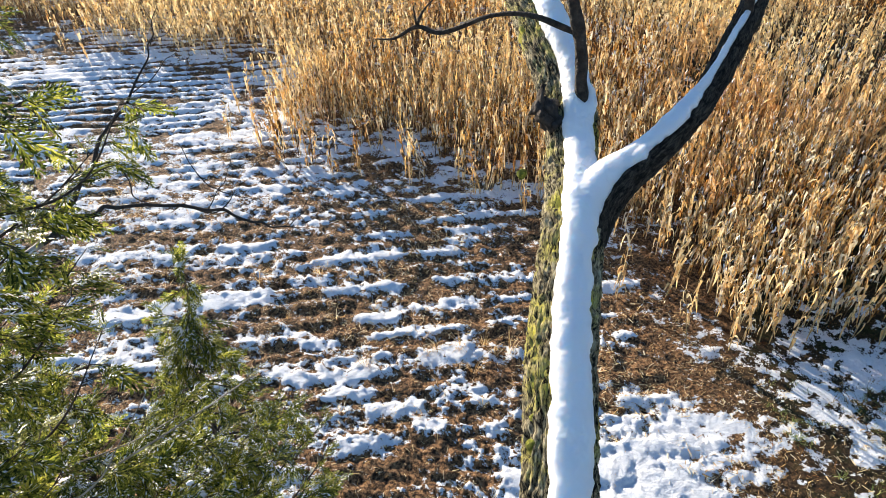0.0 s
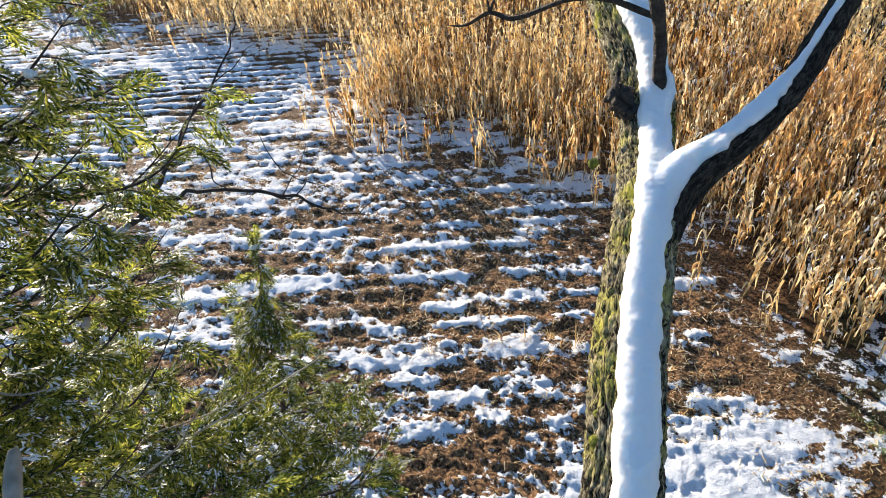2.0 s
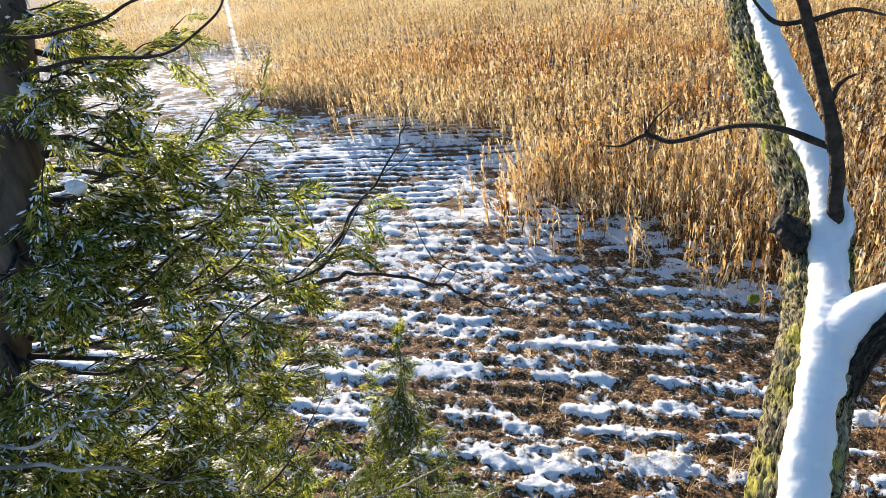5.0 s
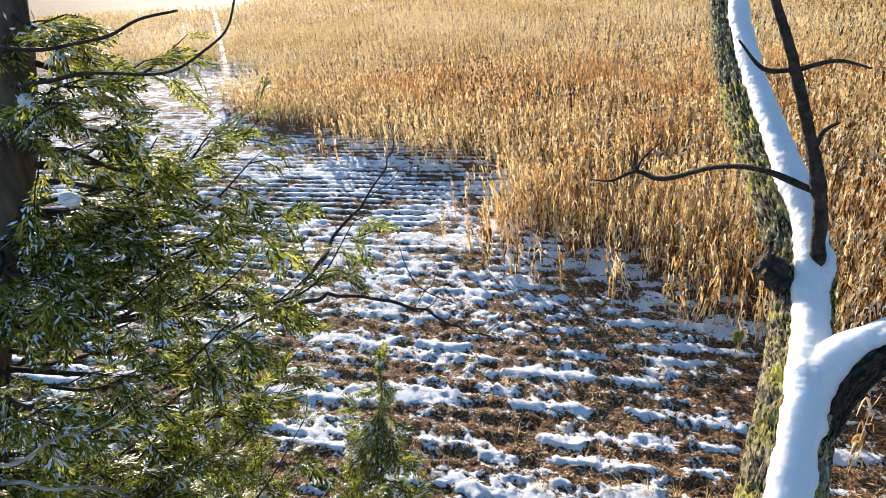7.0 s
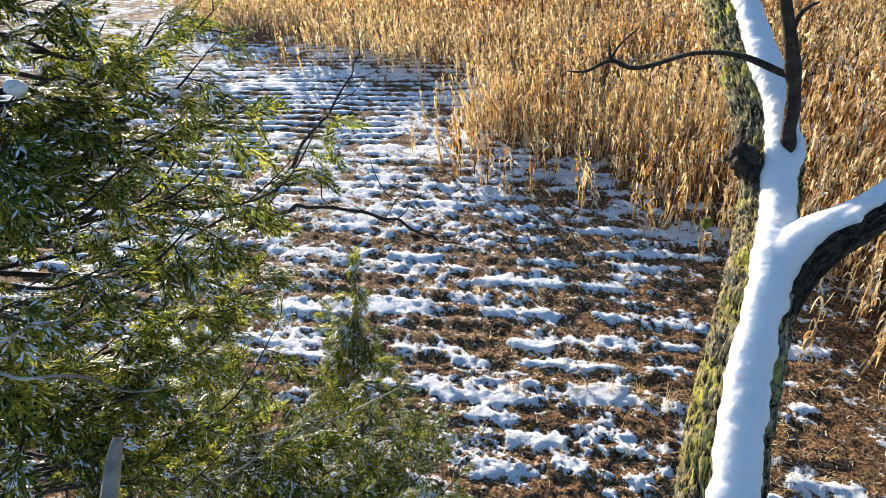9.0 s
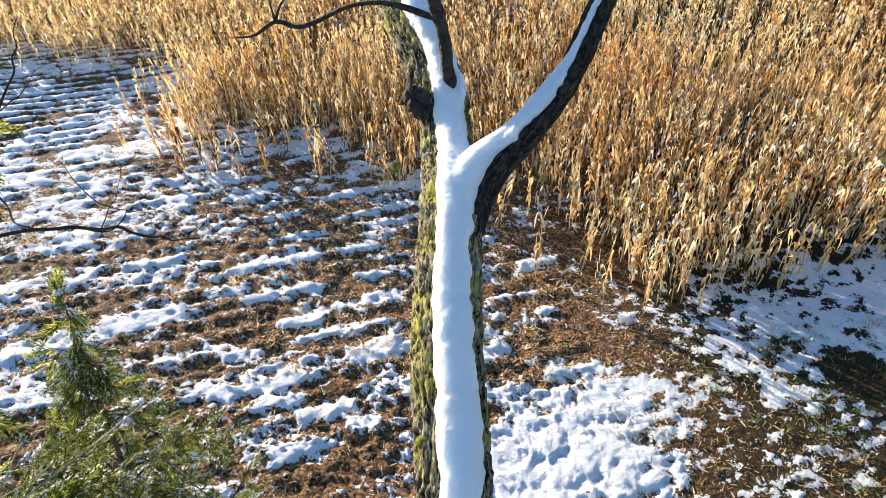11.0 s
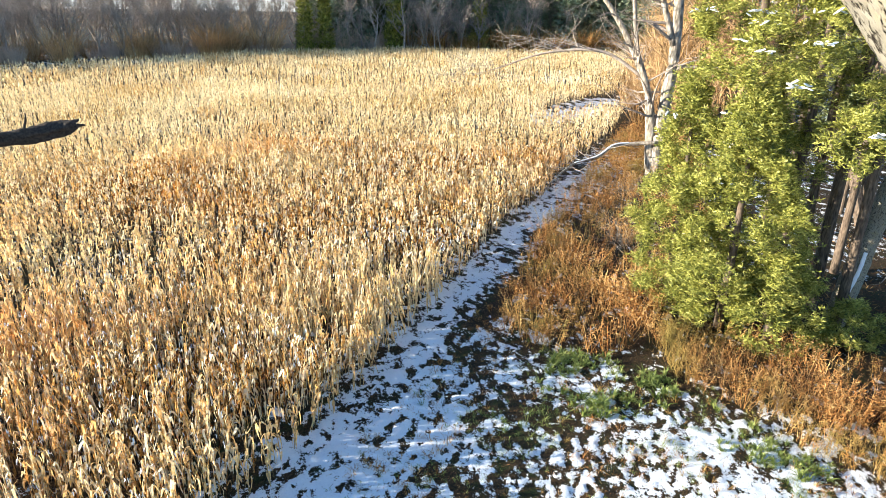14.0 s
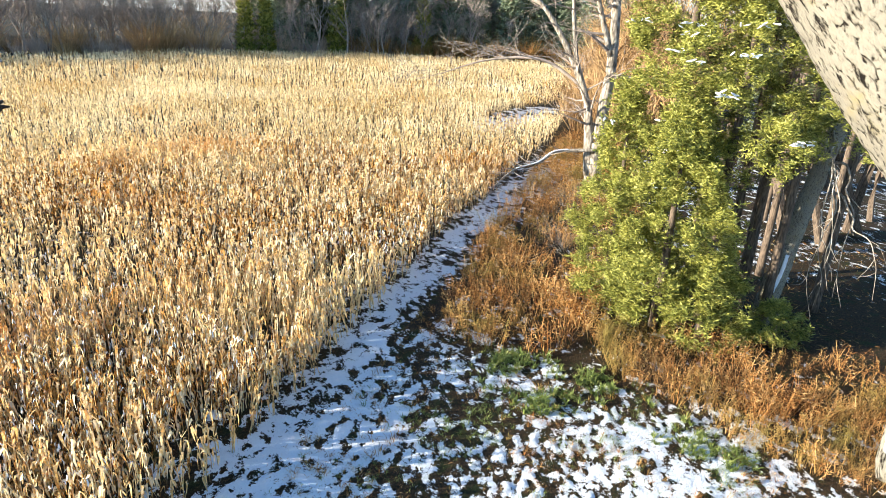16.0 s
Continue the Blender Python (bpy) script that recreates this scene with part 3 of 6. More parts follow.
def soil_height(x, y, r):
    u, v = row_uv(x, y)
    f = field_part(x, y)
    fine = np.clip(1.6 - r / 22, 0, 1)
    wob = (0.35 * vnoise2(u * 0.35, v * 0.5, 11) + 0.12 * vnoise2(u * 1.3, v * 1.1, 14)) * np.clip(1.9 - r / 30, 0.3, 1)
    ridge = np.cos(2 * np.pi * (v / ROWLEN + wob * 0.5)) * (0.7 + 0.5 * vnoise2(u * 0.9, v * 0.9, 12))
    z = (0.028 + 0.04 * np.clip((r - 20) / 8, 0, 1)) * ridge * f * np.clip((68 - r) / 15, 0.0, 1)
    z = z + fine * ((0.035 * f + 0.02) * vnoise2(x * 4.3, y * 5.5, 1) + (0.022 * f + 0.012) * vnoise2(x * 11, y * 13, 2) + 0.008 * vnoise2(x * 26, y * 26, 3))
    z = z + 0.05 * vnoise2(x * 0.5, y * 0.5, 5) * np.clip(1.5 - r / 80, 0, 1)
    return z


FIELD_SPOTS = [  # on the stubble: x, y, radius x, radius y, change of snow cover
    (-17, 25, 9, 9, 0.1), (-8.5, 18.5, 4.5, 3.5, 0.1), (-37, 42, 20, 16, 0.0), (-14, 31, 8, 3.0, 0.25), (-60, 62, 26, 18, -0.3), (2.5, 15.5, 3, 2, -0.15),
    (5.0, 9.7, 2.2, 0.7, -0.9), (5.2, 12.0, 1.8, 1.8, -0.5), (3.2, 14.6, 2.2, 2.0, -0.3), (3.8, 7.1, 1.8, 1.0, 3.2), (5.0, 8.2, 0.8, 0.6, 2.2), (2.2, 6.6, 1.3, 0.8, 2.6), (0.4, 6.3, 1.6, 0.6, 1.2), (-1.3, 7.0, 1.6, 0.5, -0.5),
]
# snow left lying between the rows: from x, to x, y, half width
DRIFTS_FAR = [(-10.9, -7.7, 14.45, 0.22), (-6.8, -5.2, 14.9, 0.2), (-4.7, -4.1, 14.5, 0.15), (-2.9, -1.2, 15.2, 0.25), (-3.6, -1.4, 14.1, 0.22), (-0.8, 0.1, 14.35, 0.22),
              (0.3, 1.6, 15.4, 0.2), (-0.9, 0.3, 15.85, 0.15), (0.6, 2.7, 16.2, 0.25), (-1.8, -0.3, 17.0, 0.25), (0.2, 1.2, 17.6, 0.2), (-4.4, -3.2, 17.6, 0.25), (-3.0, -1.6, 16.3, 0.2)]
DRIFTS_MID = [(-10.4, -8.6, 12.8, 0.2), (-10.0, -7.2, 11.95, 0.3), (-6.7, -4.8, 12.5, 0.33), (-5.3, -4.6, 13.5, 0.15), (-4.3, -3.3, 13.2, 0.25), (-3.4, -1.3, 12.8, 0.25),
              (-0.4, 0.5, 13.15, 0.22), (-2.4, -1.3, 11.75, 0.2), (-0.8, 0.7, 12.2, 0.25), (-1.9, 0.3, 11.25, 0.15), (0.9, 1.8, 11.55, 0.2), (1.2, 2.1, 12.4, 0.2),
              (3.9, 4.9, 12.75, 0.25), (2.9, 3.4, 14.0, 0.2), (4.9, 5.2, 11.4, 0.15), (3.9, 4.3, 10.9, 0.15), (3.0, 4.1, 11.6, 0.1)]
DRIFTS_NEAR = [(-10.7, -7.9, 10.45, 0.12), (-9.4, -7.0, 10.15, 0.12), (-5.2, -3.6, 11.15, 0.2), (-3.5, -2.8, 10.85, 0.15), (-4.4, -3.8, 10.0, 0.25), (-3.7, -2.1, 9.75, 0.17),
               (-0.6, 1.7, 10.35, 0.22), (0.5, 1.5, 9.25, 0.27), (-2.8, -1.7, 9.35, 0.17), (-1.7, -0.7, 8.9, 0.2), (-0.7, -0.1, 8.5, 0.16), (-2.3, -1.2, 8.0, 0.25), (1.1, 1.5, 8.7, 0.15),
               (1.7, 3.4, 9.8, 0.22), (3.2, 4.2, 9.45, 0.2), (1.7, 3.2, 8.75, 0.25), (3.6, 4.8, 9.1, 0.18), (5.4, 6.0, 10.6, 0.1)]
PATH_SPOTS = [  # along the path
    (6.6, 9.0, 1.3, 0.5, -0.9), (8.6, 9.0, 1.9, 0.9, 0.9), (9.8, 9.9, 3.0, 0.8, 0.9), (12.0, 8.3, 2.2, 1.2, 0.5), (13.5, 9.2, 2.4, 1.2, 1.2), (18, 11.0, 5, 0.8, 1.2), (30, 13.0, 9, 0.9, 1.0), (45, 15.0, 10, 0.8, 1.0),
    (24.5, 12.2, 5, 0.6, 1.0), (36, 14.0, 8, 0.7, 1.0), (21, 10.6, 4, 0.35, -1.6), (30, 12.6, 6, 0.3, -1.2), (85, 18, 22, 8, -2.5), (25.5, 9, 3, 2, -0.6),
    (36, 9, 9, 3, -1.5), (78, 26.2, 12, 3.2, 2.2),
]
LAND_SPOTS = [  # on the headland and in the wood
    (6.9, 6.4, 0.8, 1.3, -0.7), (10.1, 7.9, 0.6, 0.45, -4.5), (10.6, 6.6, 1.6, 0.9, -0.35), (16.5, 6.2, 1.0, 0.7, -0.8), (14.1, 4.6, 1.0, 0.7, 1.2), (16.3, -0.4, 2.6, 1.6, 1.0),
    (10.5, 2.0, 3.2, 1.8, 0.75), (17.6, 5.4, 0.9, 1.6, 0.4), (9.2, 3.2, 2.5, 1.8, 0.25), (22.5, 3, 1.5, 6, -0.8), (100, -10, 60, 24, -0.8), (29, -4, 6, 5, -1.6), (30, 1, 3, 2.5, -1.2), (10.2, -0.2, 2.2, 1.2, 0.6), (17.2, 3.0, 1.3, 1.6, 1.2), (17.0, 0.6, 1.4, 1.4, 0.8), (18.6, 6.4, 0.7, 0.6, 0.9),
    (40, -6, 8, 8, -0.2),
]


def snow_height(x, y, r):
    """How far the snow's surface stands over the soil; below nought there is none."""
    u, v = row_uv(x, y)
    f = field_part(x, y)
    wob = (0.35 * vnoise2(u * 0.35, v * 0.5, 11) + 0.12 * vnoise2(u * 1.3, v * 1.1, 14)) * np.clip(1.9 - r / 30, 0.3, 1)
    ridge = np.cos(2 * np.pi * (v / ROWLEN + wob * 0.5))
    near = np.clip((19.5 - y) / 3.5, 0, 1) * np.clip((x + 13) / 3, 0, 1) * (x < 6.5)
    streak = (0.8 * vnoise2(u * 0.9, v * 1.6, 21) + 0.85 * vnoise2(u * 2.3 + v * 0.8, v * 3.9, 22) * (1 - 0.4 * near) + 0.85 * vnoise2(u * 5.6 + v * 2, v * 8.0, 23) + 0.7 * vnoise2(u * 13, v * 16, 29)
              + (0.35 + 0.5 * np.clip((r - 16) / 8, 0, 1)) * np.clip((68 - r) / 12, 0, 1) * ridge * (0.75 + 0.8 * vnoise2(u * 0.3, v * 0.6, 63)) * (1 - 0.6 * near)
              + 0.7 * np.clip((r - 18) / 10, 0, 1) * vnoise2(u * 0.3, v * 0.8, 62))
    lie = np.full(np.shape(x), -0.28) + 0.35 * np.clip((y - 13.5) / 3, 0, 1)
    for x0, x1, yc, hw in DRIFTS_FAR + DRIFTS_MID + DRIFTS_NEAR:
        m = 0.5 * (x0 + x1)
        far = np.maximum(np.abs(x - m) - 0.5 * (x1 - x0) + 0.15, 0) / 0.3
        off = (y - yc - ROW * (x - m) + 0.10 * vnoise2(x * 1.3, y * 1.3, 81)) / (hw * 1.15)
        lie = np.maximum(lie, 2.0 * np.exp(-far ** 2 - np.abs(off) ** 2.4) - 0.7)
    blot = 0.35 * vnoise2(x * 9 - y * 3, y * 12 + x * 3, 30) + 0.4 * vnoise2(x * 1.1, y * 1.3, 24) + 0.85 * vnoise2(x * 2.4 + y, y * 4.2 - x, 25) + 1.15 * vnoise2(x * 4.6 + y * 1.6, y * 7.6 - x * 1.6, 26) + 0.3 * vnoise2(x * 13 + y * 4, y * 19, 27)
    cover = (0.04 * (1 - near) + lie * near) * f - 0.13 * (1 - f) + 0.05 * np.clip((r - 22) / 10, 0, 1)
    for bx, by, rx, ry, d in FIELD_SPOTS + PATH_SPOTS + LAND_SPOTS:
        cover = cover + d * np.exp(-((x - bx) / rx) ** 2 - ((y - by) / ry) ** 2)
    most = 0.66 + 0.9 * f
    cover = most * np.tanh(cover / most) * (cover > 0) + cover * (cover <= 0)
    cover = cover - 0.9 * (inside(CORN, x, y) & (((x - 78) / 15) ** 2 + ((y - 26.2) / 5) ** 2 > 1)) * np.clip(edge_distance(CORN, x, y) / 2.5, 0, 1) - 0.55 * np.clip((r - 112) / 15, 0, 1) - 3 * np.clip((r - 175) / 20, 0, 1)
    n = (f * streak + (1 - f) * blot) * (1 - 0.6 * np.clip(cover - 0.7, 0, 1))
    d = n + cover - 0.12
    deep = 0.052 * f + 0.009 * (1 - f)
    return deep * np.tanh(d * 1.5) + 0.010 * np.clip(d, 0, 2) - 0.003, d


def sheet(X, Y, Z, keep=None):
    ny, nx = X.shape
    V = np.stack([X, Y, Z], -1).reshape(-1, 3)
    a = (np.arange(ny - 1)[:, None] * nx + np.arange(nx - 1)).reshape(-1)
    F = np.stack([a, a + 1, a + nx + 1, a + nx], -1)
    if keep is not None:
        F = F[keep.reshape(-1)[F].any(1)]
        used = np.unique(F)
        back = np.zeros(len(V), np.int64)
        back[used] = np.arange(len(used))
        V, F = V[used], back[F]
        return V, F, used
    return V, F, np.arange(len(V))


ang = np.radians(np.r_[np.arange(-108, 76, 0.33), np.linspace(76, 252, 46)])      # fine where the walk looks
rad = [0.02, 0.5, 1.0, 1.5, 2.0, 2.5]
while rad[-1] < 1600:
    q = rad[-1]
    rad.append(q + max(0.055, q * (0.0067 if q < 24 else 0.006 if q < 64 else 0.0125 if q < 170 else 0.09)))
RA, RR = np.meshgrid(ang, np.array(rad))
GX, GY = 0.6 - RR * np.sin(RA), 0.3 + RR * np.cos(RA)
GR = np.hypot(GX - 3, GY - 6)
GZ = soil_height(GX, GY, GR)
SH, COVER = snow_height(GX, GY, GR)
FP = field_part(GX - 1.6, GY) * (GY > -50)


def ground_mesh(name, Z, keep=None):
    V, F, used = sheet(GX, GY, Z, keep)
    me = mesh_np(name, V, F, smooth=True)
    for key, grid in (("snow_cover", COVER), ("tilled", FP), ("far_rows", 0.9 * np.clip((GR - 56) / 12, 0, 1) * field_part(GX, GY))):
        layer = me.attributes.new(key, "FLOAT", "POINT")
        layer.data.foreach_set("value", grid.reshape(-1)[used].astype(np.float32))
    return me


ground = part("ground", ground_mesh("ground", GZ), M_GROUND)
tagged(ground, "brown ploughed soil with rows and clods, running out to the horizon", "ground", kind="structure")
snow = part("snow_cover", ground_mesh("snow_cover", GZ * (1 - 0.75 * np.clip((COVER - 0.7) / 0.7, 0, 1)) + SH, (GR < 160) & (SH > -0.02)), M_GROUND)
tagged(snow, "thin patchy white snow lying in streaks on the soil and grass", "snow", kind="stuff")


# ---- the standing corn ----
def leaf_strip(h, az, length, width, rise, seg, rg):
    """One dry leaf that rises from the stem, bends over and hangs down."""
    t = np.linspace(0, 1, seg + 1)
    reach = rg.uniform(0.06, 0.16) if rg.random() < 0.33 else rg.uniform(0.16, 0.36)
    out = 0.01 + length * reach * np.sin(np.clip(t * 2.1, 0, 1.57))
    up = length * (rise * np.sin(np.clip(t * 2.1, 0, 1) * np.pi * 0.5) - 1.45 * np.clip(t - 0.34, 0, 1) ** 1.25)
    w = width * np.interp(t, (0, 0.2, 0.55, 0.8, 1), (0.55, 1.0, 0.9, 0.6, 0.15))
    tw = rg.uniform(-2.6, 2.6) * t + rg.uniform(-0.6, 0.6)
    az = az + 0 * t
    az = az + rg.uniform(-1.1, 1.1) * t ** 2
    cx, sx = np.cos(az), np.sin(az)
    mid = np.stack([out * cx, out * sx, h + up], -1)
    side = np.stack([-sx * np.cos(tw), cx * np.cos(tw), np.sin(tw)], -1) * w[:, None] * 0.5
    V = np.stack([mid - side, mid + side], 1).reshape(-1, 3)
    a = np.arange(seg) * 2
    return V, np.stack([a, a + 1, a + 3, a + 2], -1)


def corn_pieces(seed, leaves, seg, wide=1.0, ear=True, sides=4):
    rg = np.random.default_rng(seed)
    tall = rg.uniform(1.4, 1.95)
    bend = rg.uniform(-0.08, 0.08, 2)
    thin = wide if sides else 0.7
    stem = tube([(0, 0, -0.05, 0.014 * wide), (bend[0] * 0.4, bend[1] * 0.4, tall * 0.5, 0.012 * wide), (bend[0], bend[1], tall, 0.005 * wide)],
                step=tall / 3, sides=sides, tip=False) if sides else (
        np.array([(-0.012 * thin, 0, 0), (0.012 * thin, 0, 0), (0.006 * thin + bend[0], bend[1], tall), (-0.006 * thin + bend[0], bend[1], tall)]), np.array([[0, 1, 2, 3]]))
    out = []
    az = rg.uniform(0, 6.28)
    for n in range(leaves):
        h = tall * ((0.12 if sides else 0.3) + (0.86 if sides else 0.7) * (n + 0.5) / leaves)
        az += np.pi + rg.normal(0, 0.5)
        V, F = leaf_strip(h, az, rg.uniform(0.38, 0.74) * (0.84 if sides else 0.72), rg.uniform(0.036, 0.085) * wide * (1 if sides else 1.2), rg.uniform(0.12, 0.45), seg, rg)
        V = V + np.outer(V[:, 2] / tall, (bend[0], bend[1], 0))
        out.append((V, F))
    ears = []
    if ear:
        for h in ([0.52] if rg.random() < 0.7 else [0.5, 0.6]):
            a = rg.uniform(0, 6.28)
            d = np.array((math.cos(a), math.sin(a)))
            ears.append(tube([(d[0] * 0.01, d[1] * 0.01, tall * h, 0.012), (d[0] * 0.06, d[1] * 0.06, tall * h - 0.03, 0.028),
                              (d[0] * 0.09, d[1] * 0.09, tall * h - 0.14, 0.026), (d[0] * 0.1, d[1] * 0.1, tall * h - 0.24, 0.006)], step=0.12, sides=6))
    for _ in range(3 if ear else 0):          # tassel
        d = np.array((rg.normal(0, 0.3), rg.normal(0, 0.3), 1.0)) * rg.uniform(0.16, 0.3)
        p, w_ = np.array((bend[0], bend[1], tall - 0.03)), 0.007 * wide
        a = rg.uniform(0, 6.28)
        sd = np.array((math.cos(a), math.sin(a), 0)) * w_
        out.append((np.array([p - sd, p + sd, p + d + sd * 0.6, p + d - sd * 0.6]), np.array([[0, 1, 2, 3]])))
    return stem, out, ears


def corn_template(seed, leaves, seg, wide=1.0, ear=True, sides=4):
    stem, lv, ears = corn_pieces(seed, leaves, seg, wide, ear, sides)
    return join([stem, *lv, *ears])


def corn_places(lo, hi, row, gap):
    """Plants in rows inside the two fields at that range of distances."""
    u, v = np.meshgrid(np.arange(-170, 200, gap), np.arange(-20, 170, row))
    u = u + rng.uniform(-0.4, 0.4, u.shape) * gap
    v = v + rng.normal(0, 0.05, v.shape)
    c = 1 / math.hypot(1, ROW)
    x, y = ((u - v * ROW) * c).ravel(), ((v + u * ROW) * c).ravel()
    r = np.hypot(x - 0.6, y - 0.4)
    ok = (r >= lo) & (r < hi) & (np.abs(np.degrees(np.arctan2(-x, y)) + 15) < 88)
    x, y = x[ok], y[ok]
    d = edge_distance(CORN, x, y)
    main = inside(CORN, x, y)
    d2 = edge_distance(LEFT_LINE, x, y)
    left = (d2 < 3.0) & ((y > 12) | (x < 6.3))
    sd = np.where(main, d2, -d2)
    ragged = np.clip(0.50 + sd / 1.3 + 0.9 * vnoise2(x * 0.55, y * 0.55, 35), np.where(sd > np.where(x < -3, -2.9, -1.6), np.where(x < -3, 0.16, 0.08), 0.0), 0.93)
    chance = np.where(left, ragged, np.where(main, 0.93, 0.0))
    chance = np.where(inside(FARCORN, x, y), 0.93, chance)
    keep = rng.random(len(x)) < chance
    keep &= ((x - 78) / 13) ** 2 + ((y - 26.2) / (3.2 + 0.8 * vnoise2(x * 0.4, y * 0.4, 36))) ** 2 > 1
    keep &= rng.random(len(x)) > 0.5 * np.exp(-((x - 16.5) / 5.0) ** 2 - ((y - 26) / 4.5) ** 2)      # thinned here to fit the camera's view, which shows dark gaps
    keep &= vnoise2(x * 0.25, y * 0.9, 33) > -0.72
    keep &= (y > 11.9) | (x > 6.1)
    keep &= (edge_distance(EDGE_LINE, x, y) > 0.3) | (np.hypot(x, y) > 28)
    return np.stack([x[keep], y[keep], 0 * x[keep] - 0.01], -1)


def corn_stand(name, lo, hi, row, gap, templates, label):
    p = corn_places(lo, hi, row, gap)
    n = len(p)
    V, F = scatter(templates, p, rng.uniform(0, 6.28, n), rng.uniform(0.93, 1.16, n) * (1 + 0.07 * vnoise2(p[:, 0] * 0.2, p[:, 1] * 0.2, 40)), rng, rng.normal(0, 0.09, (n, 2)))
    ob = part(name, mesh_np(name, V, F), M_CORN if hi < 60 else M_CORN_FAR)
    return tagged(ob, label, "corn", kind="stuff")


corn_stand("standing_corn", 0, 26, 0.76, 0.19, [corn_template(s, 13, 5) for s in range(10)], "ripe dry standing corn with straw-gold drooping leaves")
corn_stand("standing_corn", 26, 52, 0.76, 0.20, [corn_template(50 + s, 7, 2, 1.65, False, 0) for s in range(8)], "ripe dry standing corn further into the field")
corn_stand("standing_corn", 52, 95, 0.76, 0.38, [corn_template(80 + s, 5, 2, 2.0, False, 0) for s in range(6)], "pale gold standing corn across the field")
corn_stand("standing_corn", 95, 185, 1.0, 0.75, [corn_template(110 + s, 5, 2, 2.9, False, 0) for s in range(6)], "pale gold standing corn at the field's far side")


def leaf_snow(seed):
    """Bent strips of snow, as it lies on a plant's upper leaves."""
    rg = np.random.default_rng(seed)
    out = []
    for _ in range(4):
        V, F = leaf_strip(rg.uniform(0.9, 1.75), rg.uniform(0, 6.28), rg.uniform(0.3, 0.5), rg.uniform(0.02, 0.042), 0.3, 3, rg)
        out.append((V[:6] + (0, 0, 0.012), F[:2]))
    return join(out)


p = corn_places(0, 40, 0.76, 0.42)
p = p[(p[:, 0] > 2.5) & (np.hypot(p[:, 0], p[:, 1]) < 30) & (vnoise2(p[:, 0] * 0.3, p[:, 1] * 0.3, 51) > -0.25)]
tagged(part("leaf_snow", mesh_np("leaf_snow", *scatter([leaf_snow(s) for s in range(8)], p, rng.uniform(0, 6.28, len(p)), rng.uniform(0.9, 1.1, len(p)), rng)), M_SNOW),
       "bits of snow caught on the bent corn leaves", "snow", kind="stuff")


# the plants that stand singly along the field's near edges
def corn_plant(seed, place):
    stem, leaves, ears = corn_pieces(seed, 9, 5)
    root = thing("corn_plant", place, "single dry corn plant with drooping straw-gold leaves", "corn plant", "corn plants along the edge")
    part("stem", mesh_np("stem", *stem), M_STEM, root)
    for piece in leaves:
        part("leaf", mesh_np("leaf", *piece), M_CORN, root)
    for piece in ears:
        part("ear", mesh_np("ear", *piece, smooth=True), M_CORN, root, "drooping husked ear")
    return root


rg = np.random.default_rng(17)
EDGE = np.array([(24.5, 13.45), (22.9, 13.2), (15.4, 11.8), (11, 11.0), (6.2, 10.5), (5.6, 12.7), (4.9, 14.8), (2.9, 17.3), (0.6, 18.6), (-1.5, 20.2), (-4.3, 22.4)])
kinds = []
for a, b in zip(EDGE, EDGE[1:]):
    count = int(np.hypot(*(b - a)) / (0.36 if b[1] < 13.3 and b[0] > 6 else 0.75))
    for k in range(count):
        p = a + (b - a) * (k + rg.uniform(0.2, 0.8)) / count + rg.normal(0, 0.14 if b[1] < 13.3 and b[0] > 6 else 0.25 if b[1] < 13.3 else 0.5, 2)
        m = Matrix.Translation((p[0], p[1], -0.02)) @ Euler((rg.normal(0, 0.09), rg.normal(0, 0.09), rg.uniform(0, 6.28))).to_matrix().to_4x4()
        if len(kinds) < 6:
            kinds.append(corn_plant(300 + len(kinds), (0, 0, 0)))
            kinds[-1].matrix_basis = m
        else:
            copy_thing(kinds[rg.integers(6)], m)

# ---- the leaning tree with snow along its top ----
TRUNK = [(0.45, -1.2, -0.1, 0.22), (0.5, -0.75, 3.0, 0.18), (0.53, -0.1, 6.0, 0.15), (0.57, 0.619, 8.0, 0.128), (0.576, 1.129, 8.909, 0.127), (0.645, 1.457, 9.219, 0.127),
         (0.682, 1.797, 9.388, 0.127), (0.77, 2.263, 9.593, 0.122), (0.824, 2.659, 9.673, 0.113), (0.842, 2.983, 9.828, 0.116), (0.766, 3.343, 10.001, 0.117),
         (0.602, 4.241, 10.349, 0.108), (0.498, 5.269, 10.944, 0.088), (0.303, 6.4, 11.62, 0.066)]
LIMB = [(0.80, 2.24, 9.56, 0.085), (0.88, 2.36, 9.665, 0.082), (0.98, 2.465, 9.72, 0.077), (1.084, 2.55, 9.75, 0.069), (1.233, 2.66, 9.823, 0.063), (1.392, 2.83, 9.91, 0.061),
        (1.528, 3.025, 10.01, 0.061), (1.69, 3.275, 10.11, 0.06), (1.91, 3.655, 10.26, 0.054), (2.12, 4.05, 10.45, 0.046), (2.5, 4.8, 11.0, 0.03)]
tree = thing("leaning_tree", (0.45, -1.2, 0), "leaning mossy tree with furrowed bark, forked above the field", "tree")


def under(name, piece, mat_, parent, place, label="", smooth=True):
    return part(name, mesh_np(name, *local(piece, place), smooth=smooth), mat_, parent, label)


